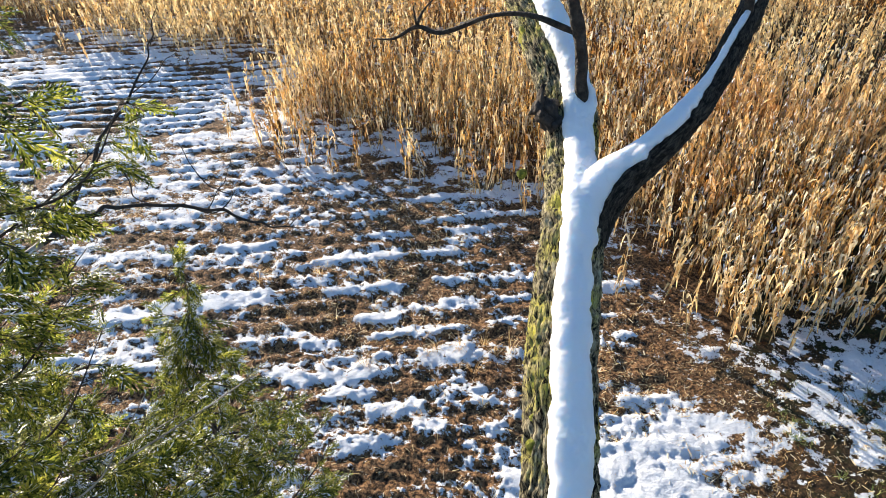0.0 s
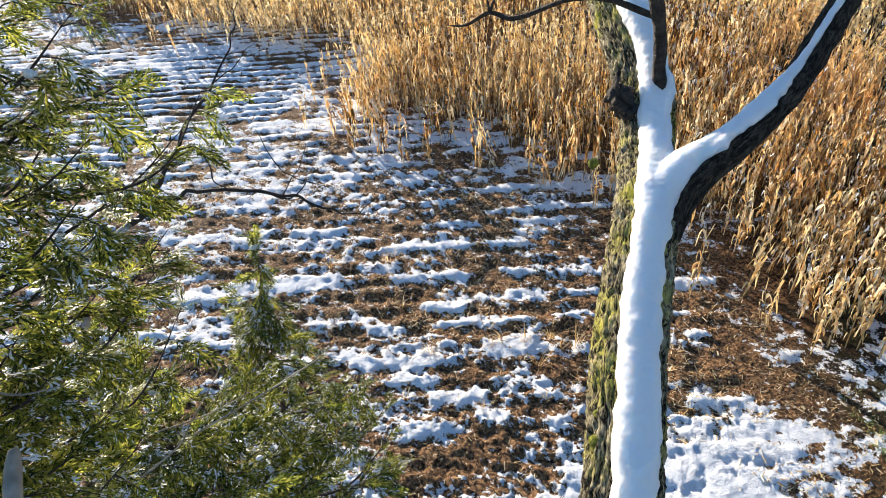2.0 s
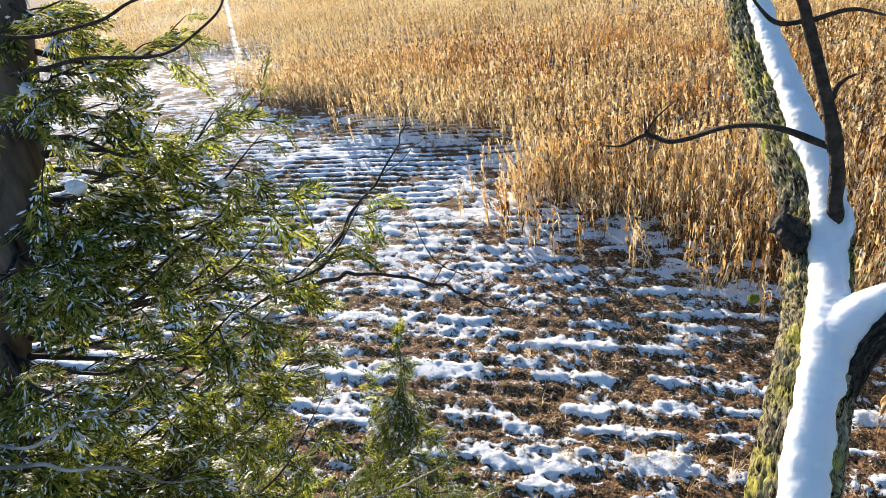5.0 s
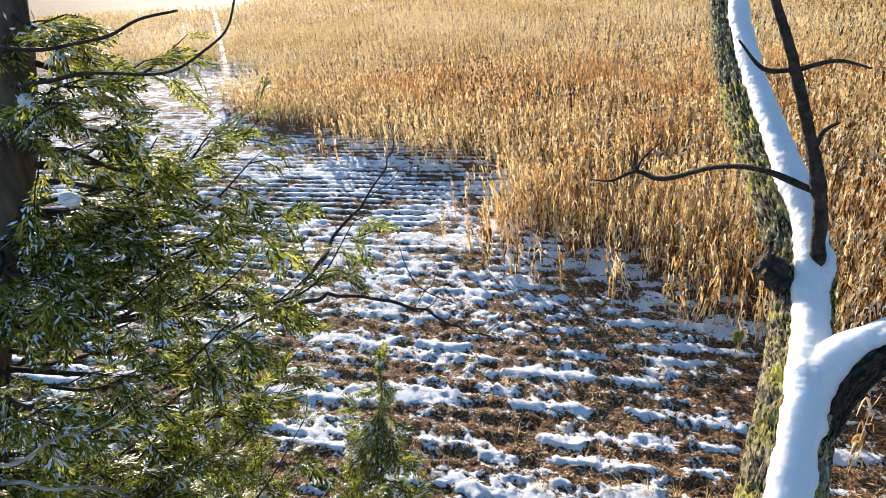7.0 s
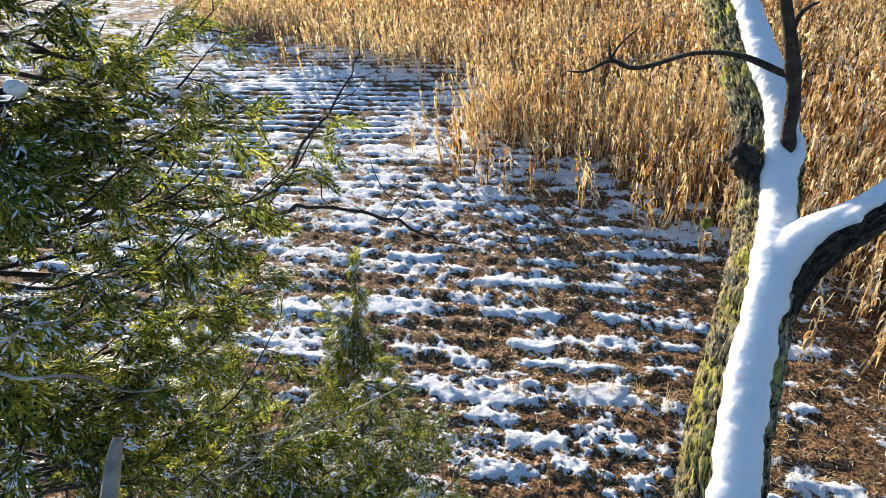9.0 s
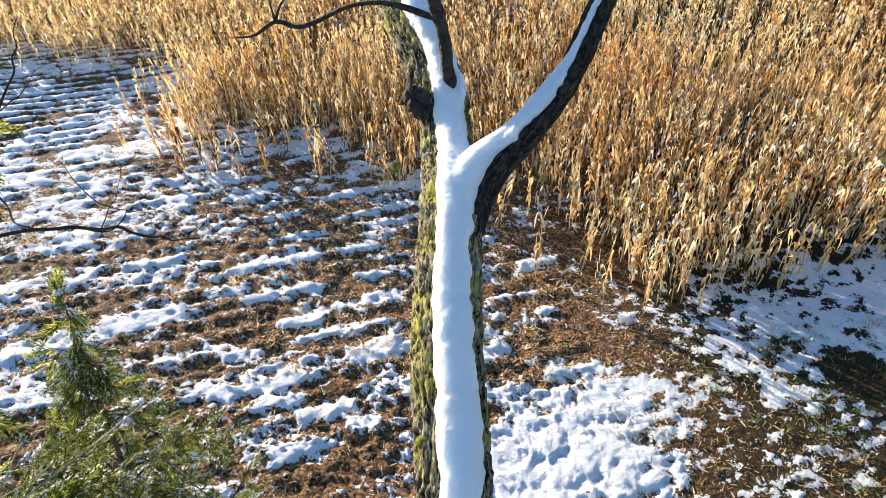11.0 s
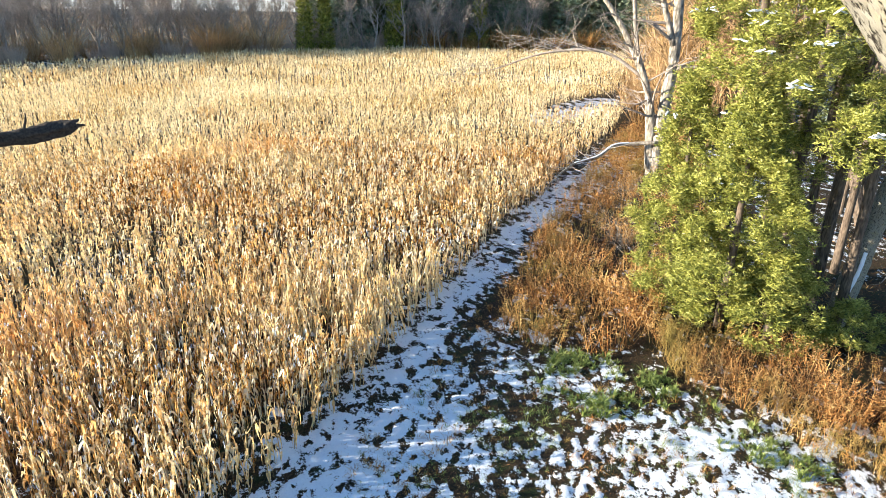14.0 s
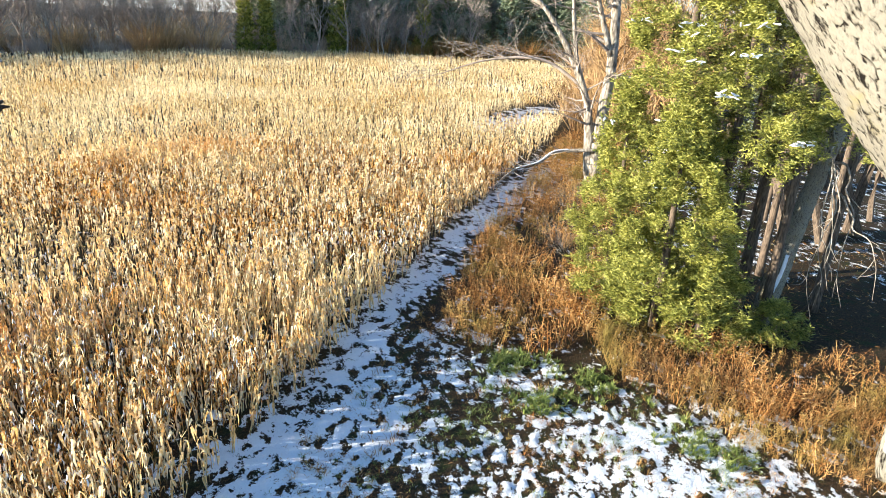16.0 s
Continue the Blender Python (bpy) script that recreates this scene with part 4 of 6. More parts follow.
def barked(name, rows, mat_, parent, place, label="", step=0.02, sides=96, rough=0.06, seed=0, furrow=0.01, plate=0.024):
    """A limb whose bark knows how far round and along each point lies."""
    ob = under(name, tube(rows, step, sides, rough, 6, seed, furrow, tip=False, plate=plate), mat_, parent, place, label)
    C = spline(rows, step)
    s = np.r_[0, np.cumsum(np.linalg.norm(np.diff(C[:, :3], axis=0), axis=1))][:, None] * np.ones(sides)
    th = np.linspace(0, 2 * np.pi, sides, endpoint=False)[None] * np.ones((len(C), 1))
    r = float(np.mean(C[:, 3]))
    grid = np.stack([np.cos(th) * r, np.sin(th) * r, s], -1).reshape(-1, 3)
    layer = ob.data.attributes.new("bark", "FLOAT_VECTOR", "POINT")
    layer.data.foreach_set("vector", grid.astype(np.float32).ravel())
    return ob


BASE = (0.45, -1.2, 0)
barked("trunk", TRUNK[3:], M_BARK, tree, BASE, "mossy furrowed trunk", 0.012, 150, 0.05, 3, 0.014, 0.013)
barked("butt", TRUNK[:4], M_BARK, tree, BASE, "lower trunk", 0.15, 32, 0.06, 3, 0.0)
knot = under("knot", tube([(0.79, 2.80, 9.80, 0.05), (0.735, 2.85, 9.845, 0.062), (0.705, 2.88, 9.875, 0.05), (0.692, 2.89, 9.89, 0.02)], 0.006, 30, 0.55, 90, 21, 0.02, plate=0.02), M_TWIG, tree, BASE, "dark ragged knot")
under("bark_lip", tube([(0.75, 2.76, 9.80, 0.02), (0.715, 2.80, 9.845, 0.022), (0.70, 2.86, 9.90, 0.018), (0.72, 2.93, 9.94, 0.012)], 0.006, 14, 0.6, 90, 22, 0.008), M_LIMBTWIG, knot, BASE, "torn bark lip")
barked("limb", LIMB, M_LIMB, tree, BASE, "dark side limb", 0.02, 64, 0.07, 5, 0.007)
under("bark_flake", tube([(0.693, 1.662, 9.458, 0.003), (0.712, 1.654, 9.456, 0.006), (0.732, 1.66, 9.450, 0.004), (0.745, 1.652, 9.446, 0.002)], 0.004, 8, 0.7, 90, 12), M_TWIG, tree, BASE, "small dark flake on the snow")
for mx, my, mz, mr in ((0.585, 1.60, 9.37, 0.028), (0.578, 1.53, 9.325, 0.036), (0.592, 1.70, 9.42, 0.02), (0.60, 2.55, 9.72, 0.02)):
    under("moss_cushion", tube([(mx - mr * 0.3, my - mr, mz - mr * 0.6, mr * 0.3), (mx, my - mr * 0.4, mz - mr * 0.2, mr * 0.9), (mx + 0.004, my + mr * 0.4, mz + mr * 0.2, mr * 0.95), (mx, my + mr, mz + mr * 0.5, mr * 0.3)], 0.006, 18, 0.35, 120, 14), M_MOSS, tree, BASE, "yellow-green moss cushion")
BOUGH = [(0.5, 5.2, 10.95, 0.08), (1.4, 7.3, 11.6, 0.09), (2.7, 9.1, 10.7, 0.095), (3.6, 9.2, 9.97, 0.095), (4.15, 8.95, 9.73, 0.09), (4.75, 8.56, 9.68, 0.088), (5.2, 8.26, 9.75, 0.085), (5.35, 8.16, 9.79, 0.08), (5.41, 8.12, 9.81, 0.055)]
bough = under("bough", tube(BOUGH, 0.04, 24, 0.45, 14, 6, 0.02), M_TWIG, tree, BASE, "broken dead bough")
for sx, sz in ((0.0, 0.03), (0.03, -0.025), (-0.02, 0.0)):
    under("splinter", tube([(5.3 + sx, 8.20 + sx, 9.78 + sz, 0.035), (5.40 + sx, 8.13 + sx, 9.81 + sz, 0.028), (5.44 + sx * 2, 8.10, 9.82 + sz * 1.3, 0.012)], 0.03, 7, 0.4, 30, 4), M_TWIG, bough, BASE, "torn splinter")
under("twig", tube([(4.95, 8.43, 9.75, 0.02), (5.0, 8.42, 9.88, 0.012), (5.01, 8.42, 9.96, 0.006)], 0.06, 6, 0.2, 9, 6), M_TWIG, bough, BASE)
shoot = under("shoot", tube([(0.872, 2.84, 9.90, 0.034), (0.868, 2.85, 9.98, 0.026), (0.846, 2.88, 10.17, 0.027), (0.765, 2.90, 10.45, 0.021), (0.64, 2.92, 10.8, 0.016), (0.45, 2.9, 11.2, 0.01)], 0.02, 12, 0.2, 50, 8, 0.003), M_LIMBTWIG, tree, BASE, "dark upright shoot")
for row in ([(0.846, 2.88, 10.17, 0.014), (0.66, 2.98, 10.22, 0.012), (0.5, 3.06, 10.2, 0.011), (0.33, 3.13, 10.12, 0.0115), (0.25, 3.17, 10.10, 0.011), (0.166, 3.206, 10.116, 0.010), (0.06, 3.22, 10.06, 0.006), (-0.03, 3.25, 10.05, 0.003)],
            [(0.166, 3.206, 10.116, 0.008), (0.2, 3.22, 10.18, 0.005), (0.28, 3.25, 10.25, 0.003)], [(0.166, 3.206, 10.116, 0.007), (0.16, 3.21, 10.17, 0.004), (0.155, 3.22, 10.22, 0.002)],
            [(0.80, 2.90, 10.30, 0.012), (0.83, 2.91, 10.40, 0.009), (0.88, 2.92, 10.43, 0.004)],
            [(0.71, 2.91, 10.62, 0.01), (0.61, 2.94, 10.62, 0.008), (0.52, 2.96, 10.72, 0.004)], [(0.71, 2.91, 10.62, 0.01), (0.84, 2.95, 10.64, 0.007), (0.96, 3.0, 10.60, 0.004)]):
    under("twig", tube(row, 0.02, 8, 0.25, 40, 9), M_LIMBTWIG, shoot, BASE)
under("shoot", tube([(1.645, 3.19, 10.13, 0.024), (1.625, 3.19, 10.3, 0.02), (1.62, 3.2, 10.6, 0.014), (1.55, 3.2, 10.9, 0.008)], 0.03, 10, 0.15, 30, 18), M_LIMBTWIG, tree, BASE, "dark shoot on the side limb")
bough_snow = part("snow_ridge", mesh_np("snow_ridge", *snow_cap(BOUGH[2:6], 0.42, 0.022, 0.03, 14, 29), smooth=True), M_DRIFT)
tagged(bough_snow, "snow along the top of the broken bough", "snow")
cap_rows = TRUNK[4:13]
drift = join([snow_cap(cap_rows, 0.58, 0.042, 0.010, 30, 3, (0.17, 0.44)), snow_cap(LIMB[2:9], 0.80, 0.028, 0.010, 24, 9, -0.26, 0.33),
              tube([(0.74, 2.08, 9.585, 0.05), (0.80, 2.29, 9.68, 0.075), (0.865, 2.40, 9.728, 0.077), (0.945, 2.48, 9.758, 0.068), (1.06, 2.56, 9.79, 0.053), (1.18, 2.64, 9.825, 0.04), (1.32, 2.76, 9.885, 0.025)], 0.02, 28, 0.05, 6, 77),
              tube([(0.905, 2.78, 9.86, 0.012), (0.915, 2.82, 9.89, 0.022), (0.915, 2.87, 9.925, 0.02), (0.905, 2.92, 9.95, 0.008)], 0.01, 16, 0.3, 40, 79)])
tree_snow = part("snow_ridge", mesh_np("snow_ridge", *drift, smooth=True), M_DRIFT)
tagged(tree_snow, "thick smooth white snow lying along the leaning trunk and its fork", "snow")
mod = tree_snow.modifiers.new("one_body", "REMESH")
mod.mode, mod.voxel_size, mod.use_smooth_shade = "VOXEL", 0.0065, True
mod = tree_snow.modifiers.new("settled", "SMOOTH")
mod.factor, mod.iterations = 0.5, 10
mod = tree_snow.modifiers.new("grain", "DISPLACE")
tex = bpy.data.textures.new("snow_grain", "CLOUDS")
tex.noise_scale, tex.noise_depth = 0.05, 3
mod.texture, mod.strength, mod.texture_coords = tex, 0.010, "GLOBAL"
mod = tree_snow.modifiers.new("crumbs", "DISPLACE")
tex = bpy.data.textures.new("snow_crumbs", "CLOUDS")
tex.noise_scale, tex.noise_depth = 0.016, 2
mod.texture, mod.strength, mod.texture_coords = tex, 0.006, "GLOBAL"

# ---- the pale trunk close by ----
PALE = [(3.6, -6.8, -0.1, 0.42), (3.62, -6.2, 3, 0.38), (3.75, -3.8, 6.6, 0.34), (3.98, -1.4, 9.45, 0.32), (4.10, -0.07, 11.08, 0.31), (4.25, 1.6, 13.1, 0.28), (4.4, 3.4, 15.5, 0.24)]
pale = thing("pale_tree", (3.6, -6.8, 0), "leaning tree with pale sunlit furrowed bark", "tree")
barked("trunk", PALE[3:6], M_PALE, pale, (3.6, -6.8, 0), "", 0.025, 120, 0.05, 13, 0.007, 0.05)
barked("butt", PALE[:4], M_PALE, pale, (3.6, -6.8, 0), "lower trunk", 0.2, 40, 0.05, 13, 0.0)
barked("top", PALE[5:], M_PALE, pale, (3.6, -6.8, 0), "upper trunk", 0.1, 40, 0.05, 13, 0.0)
STUBLIMB = [(4.05, -0.6, 10.45, 0.1), (4.32, -0.60, 9.87, 0.085), (4.16, -0.49, 9.47, 0.06), (4.03, -0.45, 9.28, 0.052), (3.985, -0.44, 9.22, 0.03)]
barked("limb", STUBLIMB, M_PALE, pale, (3.6, -6.8, 0), "pale broken limb", 0.03, 40, 0.1, 15, 0.006)
stub_snow = part("snow_ridge", mesh_np("snow_ridge", *snow_cap(STUBLIMB[1:4], 0.95, 0.014, 0.02, 22, 19, -0.1), smooth=True), M_DRIFT)
tagged(stub_snow, "white snow lying on the broken pale limb", "snow")


# ---- cedars ----
def spray(seed, length=0.2):
    """A flat fan of scaly cedar leaf."""
    rg = np.random.default_rng(seed)
    quads = []

    def blade(p, d, l, w):
        p, d = np.array(p, float), np.array(d, float) / np.linalg.norm(d)
        s = np.array((-d[1], d[0], 0))
        dip = np.array((0, 0, -0.15 * l))
        quads.append([p - s * w * 0.35, p + d * l * 0.55 - s * w + dip * 0.4, p + d * l + dip, p + d * l * 0.55 + s * w + dip * 0.4])

    n = 9
    for k in range(n):
        f = k / n
        p = np.array((length * f, 0, -0.2 * length * f * f))
        for sgn in (-1, 1):
            a = rg.uniform(0.5, 0.85) * sgn
            l = length * (0.46 * (1 - f * 0.72) * min(1, 0.6 + 2 * f)) * rg.uniform(0.75, 1.25)
            d = np.array((math.cos(a), math.sin(a), rg.uniform(-0.3, 0.1)))
            blade(p, d, l * 0.62, 0.0045 + 0.014 * l)
            for t, b in ((0.35, -0.45 * sgn), (0.5, 0.45), (0.55, -0.35)):
                e = np.array((math.cos(a + b), math.sin(a + b), rg.uniform(-0.35, 0.1)))
                blade(p + d * l * t, e, l * rg.uniform(0.38, 0.58), 0.004 + 0.013 * l)
    blade((0, 0, 0), (1, 0, -0.1), length, 0.006)
    V = np.array(quads).reshape(-1, 3)
    return V, np.arange(len(V)).reshape(-1, 4)


def oriented(templates, places, ways, scale, rg, roll=0.5):
    """Copies of templates whose x axis follows ways."""
    which = rg.integers(0, len(templates), len(places))
    X = ways / (np.linalg.norm(ways, axis=1, keepdims=True) + 1e-9)
    Z = np.array((0, 0, 1.0)) + rg.normal(0, roll, (len(X), 3))
    Y = np.cross(Z, X)
    Y /= np.linalg.norm(Y, axis=1, keepdims=True) + 1e-9
    Z = np.cross(X, Y)
    out = []
    for n, (V, F) in enumerate(templates):
        i = np.nonzero(which == n)[0]
        if not len(i):
            continue
        W = V[None] * scale[i][:, None, None]
        P = W[..., :1] * X[i][:, None] + W[..., 1:2] * Y[i][:, None] + W[..., 2:] * Z[i][:, None] + places[i][:, None]
        out.append((P.reshape(-1, 3), (F[None] + (np.arange(len(i)) * len(V))[:, None, None]).reshape(-1, 4)))
    return join(out)


def crook(row, amp, seed, n=4):
    """The same limb with small bends between its rows."""
    rg = np.random.default_rng(seed)
    C = spline(row, 0.02)
    keep = C[np.linspace(0, len(C) - 1, n * (len(row) - 1) + 1).astype(int)]
    keep[1:-1, :3] += rg.normal(0, amp, (len(keep) - 2, 3))
    return [tuple(r) for r in keep]


SPRAYS = [spray(s) for s in range(5)]
GLINTS = [(V_[F_[a:b]].reshape(-1, 3), np.arange((b - a) * 4).reshape(-1, 4)) for V_, F_ in SPRAYS for a, b in ((2, 10), (22, 32), (46, 54))]   # little white fronds: powder snow, and sun glints painted white
SPECKS = [(V_[F_[k::9]].reshape(-1, 3), np.arange(len(F_[k::9]) * 4).reshape(-1, 4)) for V_, F_ in SPRAYS for k in (1, 5)]   # single white leaflets, painted sun glints among specks of snow
CEDAR = [(-2.9, 0.1, -0.1, 0.17), (-2.8, 0.35, 4, 0.14), (-2.5, 0.85, 7.5, 0.115), (-2.2, 1.3, 9.25, 0.11), (-2.0, 1.62, 10.1, 0.105), (-1.92, 1.92, 10.7, 0.10), (-1.87, 2.1, 11.3, 0.085), (-1.85, 2.6, 12.8, 0.05), (-1.8, 3.0, 14.5, 0.02)]
TIPS = [(-1.66, 1.99, 11.03), (-1.66, 2.14, 10.93), (-1.55, 2.54, 10.9), (-1.53, 2.86, 10.46), (-1.76, 2.22, 10.49), (-1.67, 2.45, 10.38), (-1.24, 3.09, 9.86), (-1.3, 1.84, 10.22), (-1.58, 2.51, 10.0), (-1.41, 2.64, 9.33), (-1.47, 2.14, 9.56), (-1.28, 1.4, 9.91), (-1.79, 2.12, 8.86), (-1.45, 1.55, 10.35), (-1.68, 1.46, 9.97), (-1.42, 1.23, 9.79), (-1.51, 1.63, 9.33), (-1.34, 2.95, 9.71), (-1.38, 2.45, 9.27), (-1.45, 2.51, 8.89), (-1.5, 1.74, 10.5), (-1.51, 2.17, 9.84), (-1.58, 1.48, 10.28), (-1.48, 1.16, 9.83), (-1.43, 1.83, 8.94), (-1.65, 1.79, 10.76), (-1.58, 1.49, 10.34), (-1.46, 1.41, 10.24), (-1.34, 1.22, 10.07), (-1.59, 1.9, 10.85), (-1.5, 1.66, 10.38)]
LOW_TIPS = [(-0.87, 2.91, 7.75), (-0.48, 2.29, 7.71), (-0.96, 2.58, 7.8), (-1.66, 2.86, 7.83), (-1.78, 2.4, 8.13), (-2.04, 2.21, 8.2), (-1.03, 2.26, 7.88), (-2.16, 2.65, 8.17), (-0.71, 2.53, 7.8), (-1.67, 1.94, 8.31), (-1.27, 2.08, 8.13), (-2.22, 2.47, 8.4), (-1.68, 1.82, 8.52), (-1.5, 1.96, 8.34), (-2.2, 2.6, 8.66), (-1.48, 2.2, 8.2), (-0.79, 2.15, 7.96), (-1.27, 2.37, 8.06), (-2.05, 2.79, 8.35), (-1.94, 2.13, 8.51), (-0.56, 2.18, 7.9), (-1.2, 2.9, 7.7)]


def cedar_near(name, trunk, tips, more, seed, place, label, steep=0.25):
    """A cedar whose limbs reach the given tips and more between them."""
    rg = np.random.default_rng(seed)
    root = thing(name, place, label, "tree")
    under("trunk", tube(trunk, 0.08, 24, 0.12, 6, seed, 0.006), M_CEDARBARK, root, place)
    T = spline(trunk, 0.05)
    tips = [np.array(t) for t in tips]
    for _ in range(more):
        a, b = rg.choice(len(tips), 2, replace=False)
        t = rg.uniform(0.2, 0.8)
        p = tips[a] * t + tips[b] * (1 - t) + rg.normal(0, 0.09, 3)
        axis = T[np.argmin(np.abs(T[:, 2] - p[2])), :3]
        tips.append(p + (axis - p) * (0.0, 0.0, 0.0) + (axis - p) * rg.uniform(-0.12, 0.2))
    sp, sw, sc, twigs = [], [], [], []
    for tip in tips:
        far = np.linalg.norm(T[:, :2] - tip[:2], axis=1)
        k = np.argmin(np.abs(T[:, 2] - (tip[2] - steep * np.min(far) + 0.1)))
        a = T[k, :3]
        d = tip - a
        size = np.linalg.norm(d)
        sag = np.array((0, 0, -0.12 * size))
        kink = rg.normal(0, 0.05 * size, (2, 3))
        r0 = min(0.013, T[k, 3] * 0.5)
        row = [(*a, r0), (*(a + d * 0.35 + sag * 0.6 + kink[0]), r0 * 0.75), (*(a + d * 0.7 + sag + kink[1]), r0 * 0.5), (*tip, 0.0015)]
        under("branch", tube(row, 0.06, 6, 0.15, 20, seed), M_TWIG, root, place)
        C = spline(row, 0.03)[:, :3]
        ahead = d / size
        for t in np.arange(0.52, 1.0, 0.105 / max(size, 0.55)):
            q = C[int(t * (len(C) - 1))]
            side = np.cross(ahead, (0, 0, 1)) * rg.choice((-1, 1)) * rg.uniform(0.3, 1.1)
            w = ahead * rg.uniform(0.3, 1.0) + side + np.array((0, 0, rg.uniform(-0.55, 0.45)))
            w /= np.linalg.norm(w)
            l = rg.uniform(0.10, 0.30) * (1.15 - 0.5 * t)
            twigs.append(tube([(*q, 0.0035), (*(q + w * l * 0.6 + (0, 0, 0.01)), 0.0025), (*(q + w * l + (0, 0, -0.02)), 0.001)], 0.1, 4, tip=False))
            for s in np.arange(0.3, 1.05, 0.25):
                sp.append(q + w * l * s)
                sw.append(w + rg.normal(0, 0.45, 3) + (0, 0, -0.3))
                sc.append(rg.uniform(0.45, 1.05))
        for s in np.linspace(0.6, 1, 5):
            sp.append(C[int(s * (len(C) - 1))])
            sw.append(ahead + rg.normal(0, 0.35, 3) + (0, 0, -0.35))
            sc.append(rg.uniform(0.4, 0.7))
    tagged(under("inner_growth", join(twigs), M_TWIG, root, place, "fine bare inner twigs"), kind="stuff")
    sp, sw, sc = np.array(sp), np.array(sw), np.array(sc)
    crown = tagged(under("crown", oriented(SPRAYS, sp, sw, sc, rg, 0.6), M_CEDAR, root, place, "green flat cedar sprays", smooth=False), kind="stuff")
    pick = rg.random(len(sp)) < 0.36
    tagged(under("snow_dust", oriented(GLINTS, sp[pick] + (0, 0, 0.010), sw[pick] * (1, 1, 0.5), sc[pick], rg, 0.3), M_SNOW, crown, place, "powdery snow and painted sun glints on the sprays", smooth=False), kind="stuff")
    pick = rg.random(len(sp)) < 0.7
    tagged(under("snow_specks", oriented(SPECKS, sp[pick] + (0, 0, 0.006), sw[pick], sc[pick], rg, 0.5), M_SNOW, crown, place, "single leaflets painted white for sun glints and snow specks", smooth=False), kind="stuff")
    lumps = []
    for p in sp[rg.random(len(sp)) < 0.006]:
        r = rg.uniform(0.012, 0.032)
        lumps.append(tube([(p[0] - r, p[1], p[2] + 0.01, r * 0.3), (p[0] - r * 0.4, p[1], p[2] + 0.015, r * 0.85), (p[0] + r * 0.4, p[1] + r * 0.3, p[2] + 0.015, r * 0.8), (p[0] + r, p[1] + r * 0.3, p[2] + 0.01, r * 0.25)], 0.02, 8, 0.3, 60, seed))
    tagged(under("lump_snow", join(lumps), M_SNOW, crown, place, "small lumps of snow"), kind="stuff")
    return root


LOWER_TIPS = [(-1.69, 1.46, 9.72), (-1.57, 1.28, 9.63), (-1.44, 1.14, 9.56), (-1.59, 1.57, 9.5), (-1.48, 1.38, 9.42), (-1.34, 1.28, 9.37), (-1.44, 1.64, 9.23), (-1.29, 1.49, 9.16), (-1.22, 1.7, 8.94), (-1.72, 1.65, 9.74), (-1.56, 1.77, 9.46), (-1.83, 1.53, 9.42), (-1.55, 1.55, 9.13), (-1.4, 1.79, 9.0)]
UPPER_TIPS = [(-1.41, 1.81, 10.81), (-1.39, 1.98, 10.74), (-1.51, 1.8, 10.65), (-1.4, 2.08, 10.62), (-1.53, 1.89, 10.48), (-1.42, 2.15, 10.47), (-1.53, 1.96, 10.31), (-1.39, 2.36, 10.57), (-1.36, 2.42, 10.3), (-1.52, 1.68, 10.4), (-1.47, 2.24, 10.13), (-1.43, 2.46, 9.94), (-1.54, 1.72, 10.19), (-1.31, 2.63, 10.09)]
cedar_near("cedar_tree", CEDAR, TIPS + LOWER_TIPS + UPPER_TIPS, 30, 31, (-2.9, 0.1, 0), "dark green cedar with flat snow-dusted sprays beside the leaning tree")
LOWTRUNK = [(-2.3, 1.6, -0.1, 0.1), (-2.25, 1.8, 3.5, 0.07), (-2.15, 2.05, 5.6, 0.035), (-2.0, 2.3, 7.0, 0.018), (-1.9, 2.45, 7.7, 0.006)]
cedar_near("cedar_tree", LOWTRUNK, LOW_TIPS, 36, 37, (-2.3, 1.6, 0), "lower green cedar whose top stands over the field edge", 0.55)

SPIRE = [(-2.0, 3.2, -0.1, 0.09), (-1.9, 3.3, 4.0, 0.055), (-1.76, 3.5, 6.6, 0.025), (-1.64, 3.66, 8.02, 0.008), (-1.62, 3.69, 8.28, 0.003)]
rg = np.random.default_rng(58)
spire_tips = []
for k in range(64):
    drop = 0.04 + 2.3 * (k / 64) ** 1.1
    a = k * 2.4 + rg.normal(0, 0.3)
    reach = (0.03 + 0.36 * drop ** 1.1) * rg.uniform(0.35, 1.35)
    spire_tips.append((-1.66 - 0.09 * drop + reach * math.cos(a), 3.62 - 0.1 * drop + reach * math.sin(a), 8.02 - drop))
spire_tips += [(-1.62, 3.69, 8.3), (-1.58, 3.66, 8.2), (-1.68, 3.72, 8.12)]
cedar_near("cedar_tree", SPIRE, spire_tips, 0, 39, (-2.0, 3.2, 0), "slender young cedar with a pointed leader over the field edge", 0.5)
GREYTWIGS = [[(-1.86, 1.89, 8.57), (-1.62, 2.03, 8.47), (-1.36, 2.21, 8.41), (-1.16, 2.38, 8.41)], [(-1.59, 1.86, 8.34), (-1.45, 2.05, 8.36), (-1.41, 2.17, 8.41), (-1.28, 2.5, 8.58)], [(-1.39, 2.12, 8.37), (-1.06, 2.42, 8.39), (-0.82, 2.61, 8.44)]]
LOWP = (-2.3, 1.6, 0)
main_cedar, MAINP = [o for o in bpy.data.objects if o.name.startswith("cedar_tree")][-3], (-2.9, 0.1, 0)
